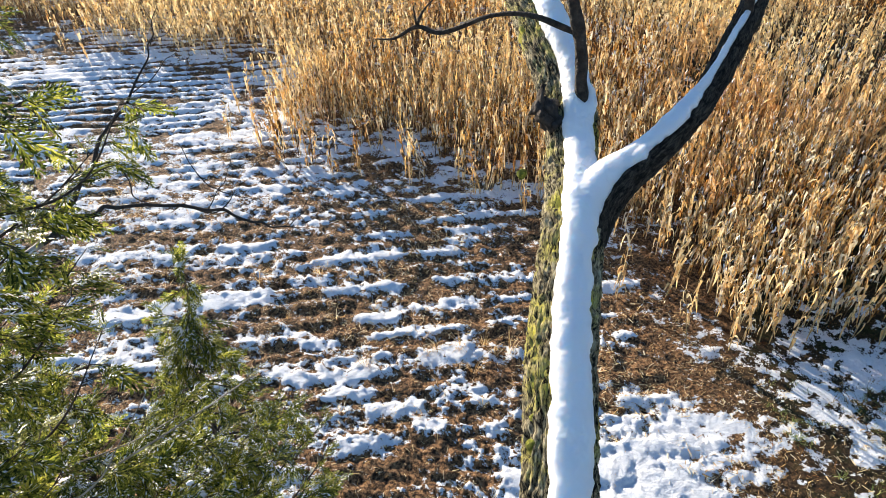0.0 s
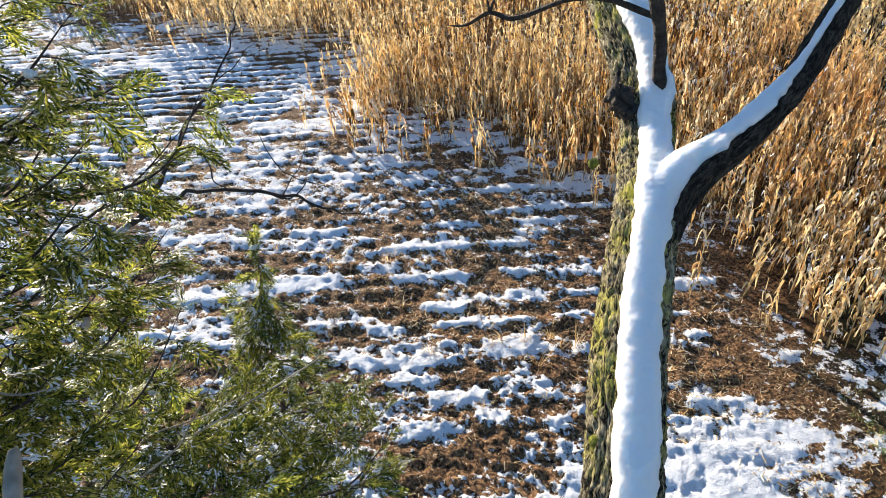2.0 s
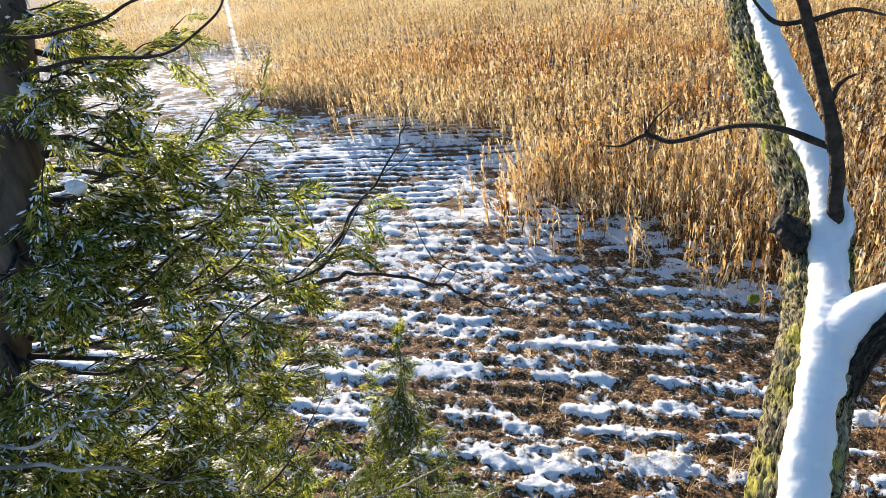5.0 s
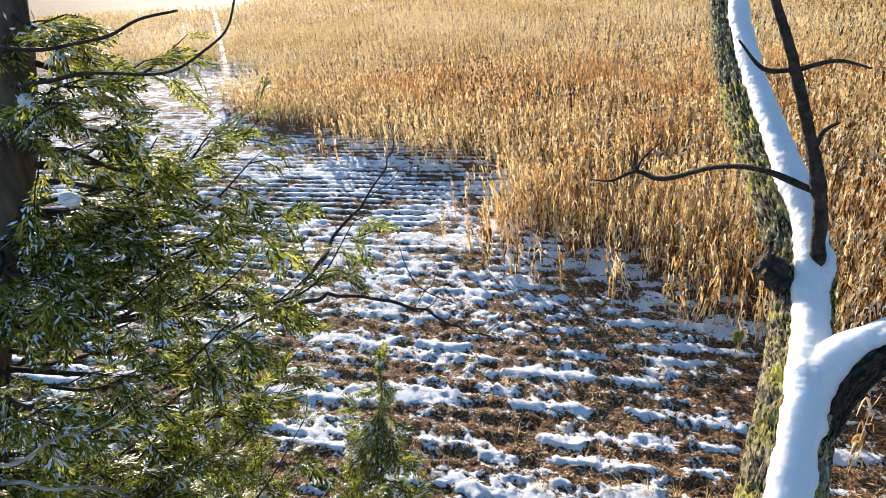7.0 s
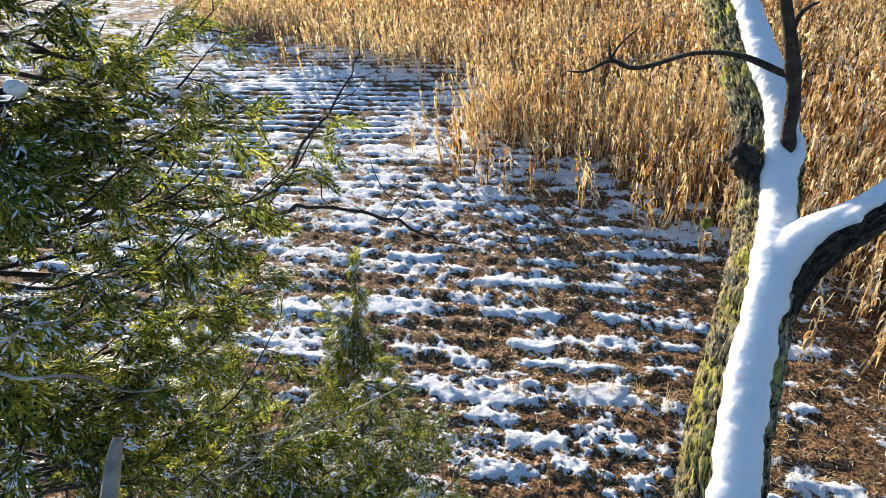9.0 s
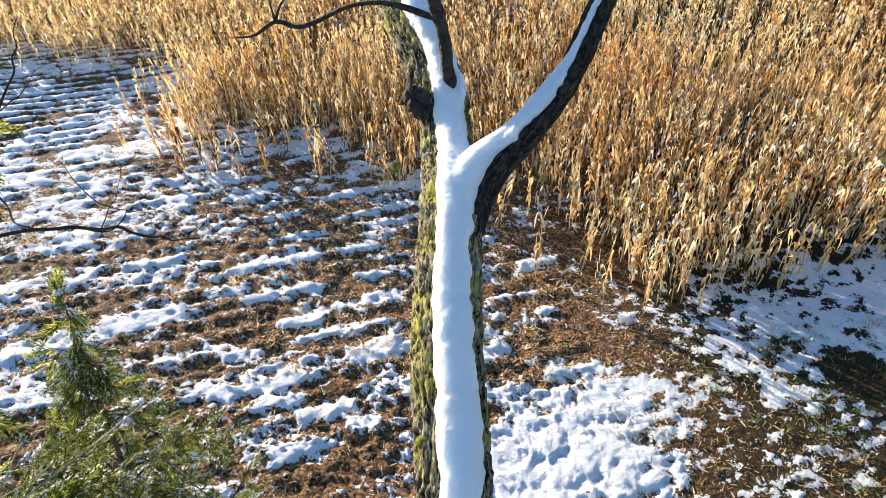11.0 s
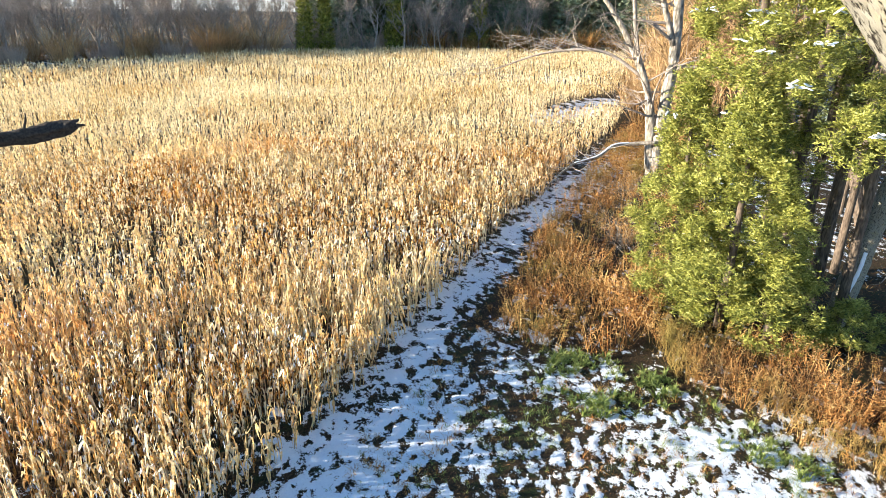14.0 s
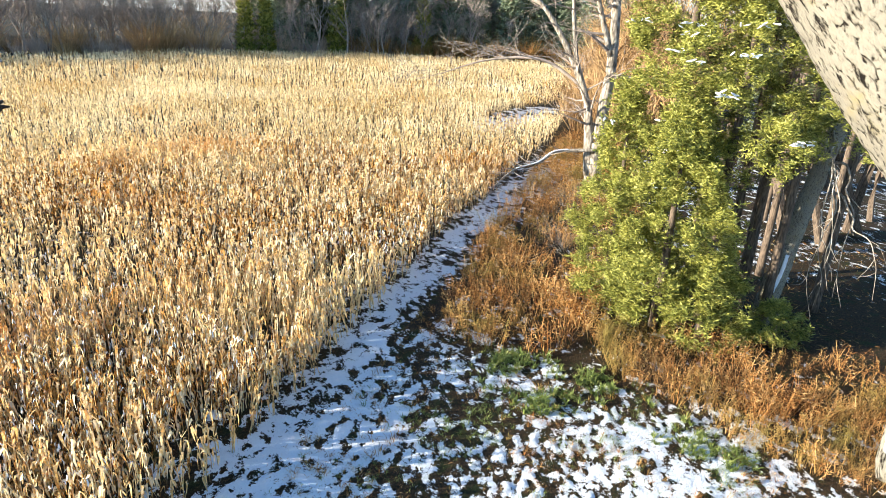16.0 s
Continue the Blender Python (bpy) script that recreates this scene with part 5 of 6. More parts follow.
ARCS = [[(-1.9, 1.95, 10.85), (-1.38, 1.69, 10.9), (-1.32, 1.76, 10.91), (-1.24, 1.85, 10.9), (-1.16, 1.94, 10.87), (-1.09, 2.0, 10.89), (-1.05, 2.05, 10.93), (-0.99, 2.1, 11.0), (-0.96, 2.14, 11.11)],
        [(-1.9, 1.9, 10.95), (-1.44, 1.62, 11.01), (-1.37, 1.71, 10.99), (-1.32, 1.78, 10.99), (-1.26, 1.85, 11.0), (-1.2, 1.92, 11.03), (-1.1, 2.01, 11.04)]]
for row in ARCS:
    under("bare_branch", tube(crook([(*p, 0.0062 - 0.0004 * n) for n, p in enumerate(row)], 0.006, 12, 2), 0.02, 8, 0.3, 40, 8), M_TWIG, main_cedar, MAINP, "dark bent bare branch")
for row in ([(-1.6, 1.0, 10.0), (-1.04, 1.09, 10.04), (-0.99, 1.12, 10.0), (-0.93, 1.16, 9.95), (-0.86, 1.19, 9.9), (-0.81, 1.24, 9.89)], [(-1.7, 1.1, 10.15), (-1.12, 1.03, 10.16), (-1.08, 1.09, 10.15), (-1.04, 1.15, 10.14), (-0.99, 1.24, 10.13), (-0.96, 1.3, 10.15)]):
    under("bare_branch", tube(crook([(*p, 0.0055 - 0.0008 * n) for n, p in enumerate(row)], 0.006, 13, 2), 0.02, 7, 0.3, 40, 8), M_GREY, main_cedar, MAINP, "pale bare twig")
under("stub", tube([(-2.3, 0.9, 8.4, 0.05), (-1.5, 0.8, 8.9, 0.04), (-1.15, 1.0, 9.31, 0.03), (-1.19, 1.24, 9.48, 0.025), (-1.195, 1.28, 9.52, 0.012)], 0.03, 12, 0.25, 20, 8), M_GREY, main_cedar, MAINP, "broken grey stub")
low_cedar = [o for o in bpy.data.objects if o.name.startswith("cedar_tree")][-2]
for row in GREYTWIGS:
    under("bare_branch", tube([(*p, 0.0065 - 0.0015 * n) for n, p in enumerate(row)], 0.05, 7, 0.25, 20, 8), M_GREY, low_cedar, LOWP, "bare grey branch")

# ---- the dead sapling over the stubble ----
DEAD = (-6.6, 5.6, 0)
dead = thing("dead_sapling", DEAD, "leafless crooked sapling with dark bent branches", "tree")
under("trunk", tube([(-6.6, 5.6, -0.1, 0.09), (-6.5, 5.9, 3, 0.075), (-6.1, 6.4, 5.2, 0.06), (-5.82, 6.7, 5.8, 0.055), (-5.44, 7.17, 6.0, 0.05)], 0.1, 12, 0.15, 8, 1), M_GREY, dead, DEAD)
bent = under("branch", tube(crook([(-5.44, 7.17, 6.0, 0.045), (-4.83, 7.72, 6.15, 0.032), (-4.03, 8.1, 5.97, 0.026), (-3.22, 8.3, 5.65, 0.022), (-2.66, 8.33, 5.36, 0.017), (-2.29, 8.39, 5.27, 0.010)], 0.028, 5), 0.05, 8, 0.25, 12, 2), M_TWIG, dead, DEAD, "dark bent branch")
under("branch", tube(crook([(-5.44, 7.17, 6.0, 0.045), (-5.02, 7.8, 6.49, 0.036), (-4.64, 8.37, 7.06, 0.025), (-4.24, 8.82, 7.53, 0.017), (-3.97, 9.18, 8.12, 0.009), (-3.85, 9.35, 8.45, 0.004)], 0.025, 6), 0.05, 8, 0.2, 12, 3), M_TWIG, dead, DEAD, "dark upright branch")
for row in ([(-4.58, 8.21, 6.69, 0.012), (-4.4, 8.0, 6.15, 0.01), (-3.96, 8.1, 5.91, 0.007)], [(-3.85, 8.64, 6.71, 0.005), (-3.7, 8.55, 6.3, 0.008), (-3.42, 8.45, 6.02, 0.009), (-3.12, 8.47, 5.84, 0.007), (-2.8, 8.5, 5.7, 0.003)],
            [(-4.03, 8.1, 5.97, 0.012), (-3.45, 8.23, 5.72, 0.012), (-3.16, 8.48, 5.89, 0.008)], [(-2.4, 8.38, 5.28, 0.009), (-2.15, 8.6, 5.5, 0.006), (-2.05, 8.74, 5.68, 0.003)],
            [(-4.3, 8.75, 7.45, 0.01), (-3.9, 8.9, 7.7, 0.006), (-3.5, 9.0, 8.1, 0.003)],
            [(-3.5, 8.2, 5.78, 0.009), (-3.2, 8.5, 6.2, 0.006), (-3.1, 8.7, 6.5, 0.003)], [(-2.7, 8.33, 5.38, 0.009), (-2.4, 8.2, 5.45, 0.006), (-2.2, 8.2, 5.6, 0.003)],
            [(-4.0, 9.1, 8.0, 0.007), (-3.7, 9.1, 8.2, 0.004), (-3.4, 9.2, 8.5, 0.002)]):
    under("twig", tube(crook(row, 0.02, int(abs(row[0][0]) * 100), 3), 0.05, 5, 0.2, 20, 4, tip=False), M_TWIG, bent, DEAD)


def tuft(seed, size=0.3, blades=9, wide=0.09):
    """A small rounded clump of foliage made of crossed leaf blades."""
    rg = np.random.default_rng(seed)
    q = []
    for _ in range(blades):
        d = rg.normal(0, 1, 3)
        d[2] = abs(d[2]) * 0.5 + rg.uniform(-0.4, 0.3)
        d /= np.linalg.norm(d)
        s = np.cross(d, rg.normal(0, 1, 3))
        s /= np.linalg.norm(s)
        l, w = size * rg.uniform(0.6, 1.1), size * wide * rg.uniform(1.0, 2.2)
        p = rg.normal(0, size * 0.22, 3)
        q.append([p - s * w * 0.5, p + d * l * 0.5 - s * w, p + d * l, p + d * l * 0.5 + s * w])
    V = np.array(q).reshape(-1, 3)
    return V, np.arange(len(V)).reshape(-1, 4)


def fan(seed, size=0.24, count=8):
    """A flat upturned fan of narrow leaflets."""
    rg = np.random.default_rng(seed)
    q = []
    tilt = rg.uniform(0.2, 1.0)
    for k in range(count):
        a = (k / (count - 1) - 0.5) * 2.2 + rg.normal(0, 0.12)
        d = np.array((math.cos(a) * math.cos(tilt), math.sin(a), math.cos(a) * math.sin(tilt)))
        n = np.array((-math.sin(tilt), 0, math.cos(tilt))) + rg.normal(0, 0.35, 3)
        w = np.cross(n, d)
        w *= size * 0.075 * rg.uniform(0.8, 1.5) / np.linalg.norm(w)
        l = size * rg.uniform(0.65, 1.1) * (1 - 0.25 * abs(a))
        q.append([-w * 0.2, d * l * 0.55 - w, d * l, d * l * 0.55 + w])
    V = np.array(q).reshape(-1, 3)
    return V, np.arange(len(V)).reshape(-1, 4)


TUFTS = [tuft(s, 0.145, 10, 0.068) for s in range(8)] + [tuft(30 + s, 0.19, 10, 0.056) for s in range(4)]


def cedar_far(name, place, tall, radius, count, seed, label, mat_, low=0.03, bare=0.0, side=-1.2):
    """A full cedar with an uneven crown of many small clumps."""
    rg = np.random.default_rng(seed)
    root = thing(name, place, label, "tree")
    x, y, z = place
    under("trunk", tube([(x, y, -0.1, 0.2), (x + 0.1, y, tall * 0.5, 0.13), (x, y + 0.1, tall * 0.97, 0.02)], 0.4, 10, 0.1, 3, seed), M_CEDARBARK, root, place)
    boughs = max(60, count // 50)
    f = rg.uniform(low, 1, boughs) ** 0.9
    az = rg.uniform(0, 6.283, boughs)
    prof = np.clip((1 - f) / 0.45, 0, 1) ** 0.7 * (0.82 + 0.18 * np.clip(f / 0.12, 0, 1))
    lump = 1 + 0.25 * vnoise(np.cos(az) * 2.2 + 4, np.sin(az) * 2.2 + 4, f * tall * 0.75, seed) + 0.12 * rg.normal(0, 1, boughs)
    rr = radius * prof * lump * (1 - 0.3 * rg.random(boughs) ** 2)
    core = np.stack([x + rr * np.cos(az), y + rr * np.sin(az), f * tall], -1)
    if bare:                    # no boughs low down on the side turned from the field
        core = core[(core[:, 2] > bare + rg.normal(0, 0.4, boughs)) | ((core[:, 0] - x) * 0.57 - (core[:, 1] - y) * 0.82 < side)]
        boughs = len(core)
    pick = rg.integers(0, boughs, count)
    P = core[pick] + rg.normal(0, 1, (count, 3)) * (0.2, 0.2, 0.2) * min(1.0, radius / 1.8)
    P[:, 2] = np.maximum(P[:, 2], 0.12) - 0.10 * np.hypot(P[:, 0] - core[pick, 0], P[:, 1] - core[pick, 1])
    V, F = scatter(TUFTS, P, np.arctan2(P[:, 1] - y, P[:, 0] - x) + rg.normal(0, 0.8, count), rg.uniform(0.7, 1.35, count), rg)
    crown = tagged(under("crown", (V, F), mat_, root, place, "", smooth=False), kind="stuff")
    if count > 10000:           # powder snow on some shoulders
        outer = core[(core[:, 2] > 3.0) & ((core[:, 0] - x) * -0.8 + (core[:, 1] - y) * 0.3 > 0.25 * radius)]
        spots = outer[rg.permutation(len(outer))[:22]]
        dabs = []
        for p in spots:
            for _ in range(rg.integers(5, 14)):
                q, r = p + rg.normal(0, 1, 3) * (0.2, 0.3, 0.05) + (-0.22, 0.06, 0.12), rg.uniform(0.02, 0.055)
                a = rg.uniform(0, 3.14)
                e = np.array((math.cos(a), math.sin(a), rg.normal(0, 0.3))) * r * 3.2
                dabs.append(tube([(*(q - e), r * 0.25), (*(q - e * 0.4), r * 0.7), (*(q + e * 0.4), r * 0.65), (*(q + e), r * 0.2)], r, 6, 0.3, 9, seed))
        V, F = join(dabs)
        tagged(under("snow_dust", (V, F), M_SNOW, crown, place, "powdery snow on the shoulders", smooth=False), kind="stuff")
    return root


cedar_far("cedar_tree", (26.9, 3.2, 0), 23.0, 2.0, 15500, 41, "tall cedar tinted sunlit yellow-green, boughs to the ground at the wood's edge", M_CEDARSUN, 0.02)
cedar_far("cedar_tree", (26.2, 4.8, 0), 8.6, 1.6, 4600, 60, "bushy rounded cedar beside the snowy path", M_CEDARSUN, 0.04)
cedar_far("cedar_tree", (26.9, 1.1, 0), 18.5, 2.5, 10500, 42, "tall cedar tinted sunlit yellow-green with snow on its shoulders", M_CEDARSUN, 0.31)
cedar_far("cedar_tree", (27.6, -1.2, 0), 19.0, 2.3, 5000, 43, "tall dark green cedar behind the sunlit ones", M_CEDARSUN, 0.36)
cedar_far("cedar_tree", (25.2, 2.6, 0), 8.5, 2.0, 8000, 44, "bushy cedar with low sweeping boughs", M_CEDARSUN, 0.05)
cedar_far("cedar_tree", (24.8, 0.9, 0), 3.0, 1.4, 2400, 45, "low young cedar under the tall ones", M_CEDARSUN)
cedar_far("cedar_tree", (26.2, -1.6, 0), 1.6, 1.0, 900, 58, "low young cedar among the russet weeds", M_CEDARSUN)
# cedars in the wood's shade: separate leaf, meant to carry that shade in colour
for n, (x, y, lo) in enumerate(((28.6, -0.3, 0.42), (28.9, 0.5, 0.42), (29.6, -0.2, 0.42), (31, 1.5, 0.25), (30.5, -3.2, 0.42), (34, -1.0, 0.35), (33, -6.5, 0.45), (38, 2.5, 0.2), (40, -4.0, 0.4), (27.5, -6.0, 0.5), (45, -1, 0.25), (36, -9, 0.4))):
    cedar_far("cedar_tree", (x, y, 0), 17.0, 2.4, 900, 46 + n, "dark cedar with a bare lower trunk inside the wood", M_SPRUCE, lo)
PB = (27.9, -1.1, 0)
slant = thing("slanting_tree", PB, "pale leaning trunk dusted with snow among the cedars", "tree")
barked("trunk", [(27.9, -1.1, -0.1, 0.42), (28.3, -1.35, 1.6, 0.4), (28.9, -1.6, 3.2, 0.38), (29.6, -2.1, 6.5, 0.34), (30, -2.6, 9.5, 0.3)], M_PALE, slant, PB, "", 0.15, 24, 0.1, 71, 0.02, 0.05)
under("snow_patch", snow_cap([(28.1, -1.22, 0.8, 0.41), (28.3, -1.35, 1.6, 0.40), (28.6, -1.47, 2.4, 0.39), (28.75, -1.53, 2.8, 0.385)], 0.2, 0.012, 0.05, 16, 72, 0.6), M_SNOW, slant, PB, "patch of white snow")
rg = np.random.default_rng(91)
for k in range(6):
    a = np.array((29.4 + rg.uniform(-0.4, 0.2), -2.0 + rg.uniform(-0.4, 0.2), rg.uniform(5.0, 8.0)))
    b = np.array((rg.uniform(25.6, 27.4), rg.uniform(-4.6, -2.4), rg.uniform(1.2, 3.4)))
    rows = []
    for n in range(9):
        t = n / 8
        p = a + (b - a) * np.array((t ** 0.7, t ** 0.8, t ** 1.9)) + rg.normal(0, 0.13, 3)
        rows.append((*p, 0.045 * (1 - t) + 0.006))
    hang = under("hanging_branch", tube(rows, 0.1, 6, 0.25, 5, 90 + k), M_GREY, slant, PB, "bare pale hanging branch")
    for n in (3, 5, 6, 7):
        p = np.array(rows[n][:3])
        d = np.array((rg.normal(-0.3, 0.4), rg.normal(0, 0.5), -0.7))
        under("twig", tube([(*p, 0.014), (*(p + d * 0.4 + rg.normal(0, 0.08, 3)), 0.010), (*(p + d * 0.9 + rg.normal(0, 0.12, 3)), 0.004)], 0.12, 5, 0.2, 5, n), M_GREY, hang, PB)

# ---- bare trees ----
def ribbon(a, m, b, w0, w1, rg):
    """A flat thin twig in two pieces."""
    side = np.cross(b - a, rg.normal(0, 1, 3))
    side /= np.linalg.norm(side) + 1e-9
    wm = (w0 + w1) / 2
    V = np.array([a - side * w0, a + side * w0, m + side * wm, m - side * wm, b + side * w1, b - side * w1])
    return V, np.array([[0, 1, 2, 3], [3, 2, 4, 5]])


def bare_tree(seed, tall, r0, fork=7, spread=0.7, thin=0.035):
    """A leafless tree: trunk, limbs and flat twigs."""
    rg = np.random.default_rng(seed)
    pieces = []

    def grow(p, d, l, r, lev):
        mid = p + d * l * 0.5 + rg.normal(0, 0.06 * l, 3)
        end = p + d * l + rg.normal(0, 0.09 * l, 3) + (0, 0, 0.06 * l)
        if lev < 2:
            pieces.append(tube([(*p, r), (*mid, r * 0.7), (*end, r * 0.3)], l / 3, 5, tip=False))
        else:
            pieces.append(ribbon(p, mid, end, max(r, thin), thin * 0.5, rg))
        if lev >= 3:
            return
        for k in range((fork, 6, 5)[lev]):
            t = rg.uniform(0.3, 1.0)
            q = (1 - t) ** 2 * p + 2 * t * (1 - t) * mid + t * t * end
            n = rg.normal(0, 1, 3)
            n -= (n @ d) * d
            n /= np.linalg.norm(n)
            w = d + n * spread * rg.uniform(0.6, 1.5) + np.array((0, 0, 0.2))
            grow(q, w / np.linalg.norm(w), l * rg.uniform(0.42, 0.65), r * 0.45 * (1.2 - 0.5 * t), lev + 1)

    lean = rg.normal(0, 0.14, 2)
    d = np.array((lean[0], lean[1], 1.0))
    grow(np.array((0.0, 0, -0.1)), d / np.linalg.norm(d), tall * 0.6, r0, 0)
    return join(pieces)


def bush(seed, size, count, wide=0.012, up=0.9):
    """A round bush of bare upright shoots."""
    rg = np.random.default_rng(seed)
    out = []
    for _ in range(count):
        a, l = rg.uniform(0, 6.28), size * rg.uniform(0.6, 1.1)
        d = np.array((math.cos(a) * rg.uniform(0.1, 0.75), math.sin(a) * rg.uniform(0.1, 0.75), up))
        d /= np.linalg.norm(d)
        p = np.array((math.cos(a), math.sin(a), 0)) * rg.uniform(0, 0.25) * size
        s = np.cross(d, rg.normal(0, 1, 3))
        s *= wide * size / np.linalg.norm(s)
        m = p + d * l * 0.5 + rg.normal(0, 0.04 * size, 3)
        e = p + d * l + rg.normal(0, 0.08 * size, 3)
        out.append(np.array([p - s, p + s, m + s * 0.7, m - s * 0.7]))
        out.append(np.array([m - s * 0.7, m + s * 0.7, e + s * 0.2, e - s * 0.2]))
        for _ in range(2):
            t = rg.uniform(0.3, 0.9)
            q = p + d * l * t
            w = d + rg.normal(0, 0.5, 3)
            g = q + w * l * 0.35
            out.append(np.array([q - s * 0.5, q + s * 0.5, g + s * 0.15, g - s * 0.15]))
    V = np.array(out).reshape(-1, 3)
    return V, np.arange(len(V)).reshape(-1, 4)


# the pale bare tree at the path's bend
BARE = (46.0, 10.3, 0)
bare = thing("bare_tree", BARE, "leafless grey tree with several pale stems", "tree")
STEMS = [[(46, 10.3, -0.1, 0.5), (45.8, 10.35, 3.3, 0.42), (46.2, 10.2, 8.6, 0.34), (46.1, 10.4, 13.9, 0.24), (46.3, 10.1, 18, 0.1)],
         [(45.8, 10.6, 0, 0.3), (45.6, 11.0, 4.5, 0.24), (45.4, 11.95, 7.4, 0.2), (44.9, 14.3, 11.4, 0.15), (44, 17, 14.2, 0.08)],
         [(45.7, 10.8, 1, 0.25), (45.5, 11.4, 6, 0.19), (45.2, 12.4, 9, 0.15), (45.4, 13.2, 13.5, 0.1), (45.4, 13.6, 17, 0.05)],
         [(46.0, 10.3, 9.2, 0.2), (45.8, 11.2, 11.8, 0.17), (45.5, 11.9, 14, 0.12), (45, 13, 17, 0.06)],
         [(45.4, 11.9, 7.2, 0.12), (44.6, 14.6, 8.7, 0.1), (43.3, 18, 8.5, 0.07), (42, 21, 7.4, 0.03), (41.2, 22.6, 6.9, 0.012)]]
rg = np.random.default_rng(5)
for n, row in enumerate(STEMS):
    # the long low stem's bark is picked to put its backlit tone into colour
    under("stem" if n else "trunk", tube([(x, y, z, r * 1.05) for x, y, z, r in row], 0.4, 14, 0.12, 3, n), M_DIM if n == 4 else M_GREY, bare, BARE)
fine = []
for row in STEMS:
    C = spline(row, 0.3)
    for _ in range(24):
        k = rg.integers(len(C) // 4, len(C) - 1)
        p, r = C[k, :3], C[k, 3] * 0.4
        d = np.array((rg.normal(-0.3, 0.8), rg.normal(0.3, 0.8), rg.uniform(-0.1, 0.9)))
        d /= np.linalg.norm(d)
        l = rg.uniform(1.2, 3.6)
        e = p + d * l
        fine.append(tube([(*p, r), (*(p + d * l * 0.5 + rg.normal(0, 0.15, 3)), r * 0.6), (*e, 0.01)], 0.5, 5, tip=False))
        for _ in range(5):
            t = rg.uniform(0.3, 1)
            q = p + d * l * t
            w = d + rg.normal(0, 0.6, 3)
            fine.append(tube([(*q, 0.016), (*(q + w * 0.6), 0.011), (*(q + w * 1.2 + rg.normal(0, 0.12, 3)), 0.005)], 0.5, 3, tip=False))
tagged(under("fine_growth", join(fine), M_DIM, bare, BARE, "fine bare branches"), kind="stuff")
log = thing("fallen_branch", (45.2, 10.4, 0), "fallen bent branch with a line of snow over the path's end", "branch")
LOGROW = [(45.3, 10.3, 2.9, 0.13), (44.7, 12.0, 2.75, 0.12), (44.0, 12.9, 2.6, 0.11), (43.0, 13.6, 1.95, 0.10), (41.5, 14.7, 1.6, 0.075), (39, 15.2, 0.8, 0.05), (37.5, 15.3, 0.05, 0.02)]
fallen = under("branch", tube(LOGROW, 0.3, 8, 0.1, 2, 2), M_GREY, log, (45.2, 10.4, 0))
for k in range(26):
    C = spline(LOGROW, 0.3)
    p = C[rg.integers(3, len(C) - 3), :3]
    d = np.array((rg.normal(-0.4, 0.6), rg.normal(0.3, 0.6), rg.uniform(-0.2, 0.7)))
    under("twig", tube([(*p, 0.03), (*(p + d * 0.9 + rg.normal(0, 0.12, 3)), 0.02), (*(p + d * 2.0 + rg.normal(0, 0.3, 3)), 0.007)], 0.3, 5, 0.2, 5, k), M_GREY, fallen, (45.2, 10.4, 0))
under("snow_line", snow_cap(LOGROW[1:5], 0.8, 0.03, 0.1, 10, 44), M_SNOW, fallen, (45.2, 10.4, 0), "line of white snow")

# ---- the far woods ----
def stand(name, template, mat_, places, label, category, group):
    me = mesh_np(name, *template)
    me.materials.append(mat_)
    for n, (x, y, s, turn) in enumerate(places):
        ob = new(name, me)
        ob.matrix_basis = Matrix.Translation((x, y, 0)) @ Matrix.Rotation(turn, 4, "Z") @ Matrix.Scale(s, 4)
        tagged(ob, label, category, group)


rg = np.random.default_rng(77)


def along(a, b, count, depth):
    a, b = np.array(a, float), np.array(b, float)
    out = []
    for _ in range(count):
        t = rg.random()
        p = a + (b - a) * t
        n = np.array((b - a)[::-1] * (-1, 1)) / np.linalg.norm(b - a)
        if n[0] + n[1] < 0:
            n = -n
        p = p + n * rg.random() * depth
        out.append((p[0], p[1], rg.uniform(0.75, 1.25), rg.uniform(0, 6.28)))
    return out


BTREES = [bare_tree(s, 15, 0.26) for s in (1, 2, 3, 4, 5, 6)]
for n, tpl in enumerate(BTREES):
    stand("woods_tree", tpl, M_DIM, along((10, 146), (130, 122), 26, 24) + along((130, 117), (182, 68), 7, 10),
          "leafless brown tree in the far wood", "tree", "trees of the far wood")
    stand("woods_tree", tpl, M_CEDARBARK, along((62, 6), (120, 22), 3, -8) + along((40, -12), (80, -8), 3, 10), "leafless tree behind the cedars", "tree", "trees behind the cedars")
RUSSET = [bare_tree(40 + s, 13, 0.16, 9, 0.8, 0.03) for s in (1, 2, 3)]
for n, tpl in enumerate(RUSSET):
    stand("thicket_tree", tpl, M_THICKET, along((54, 12), (100, 23.5), 9, -9) + along((110, 26), (178, 46), 7, -8), "russet leafless young tree in the thicket past the path", "tree", "trees of the thicket")
FARB = [bare_tree(20 + s, 17, 0.3, 8, 0.8, 0.06) for s in (1, 2, 3)]
for n, tpl in enumerate(FARB):
    stand("woods_tree", tpl, M_DIM, along((-10, 185), (130, 165), 22, 50) + along((140, 140), (220, 40), 26, 30), "leafless tree deep in the far wood", "tree", "trees of the far wood")


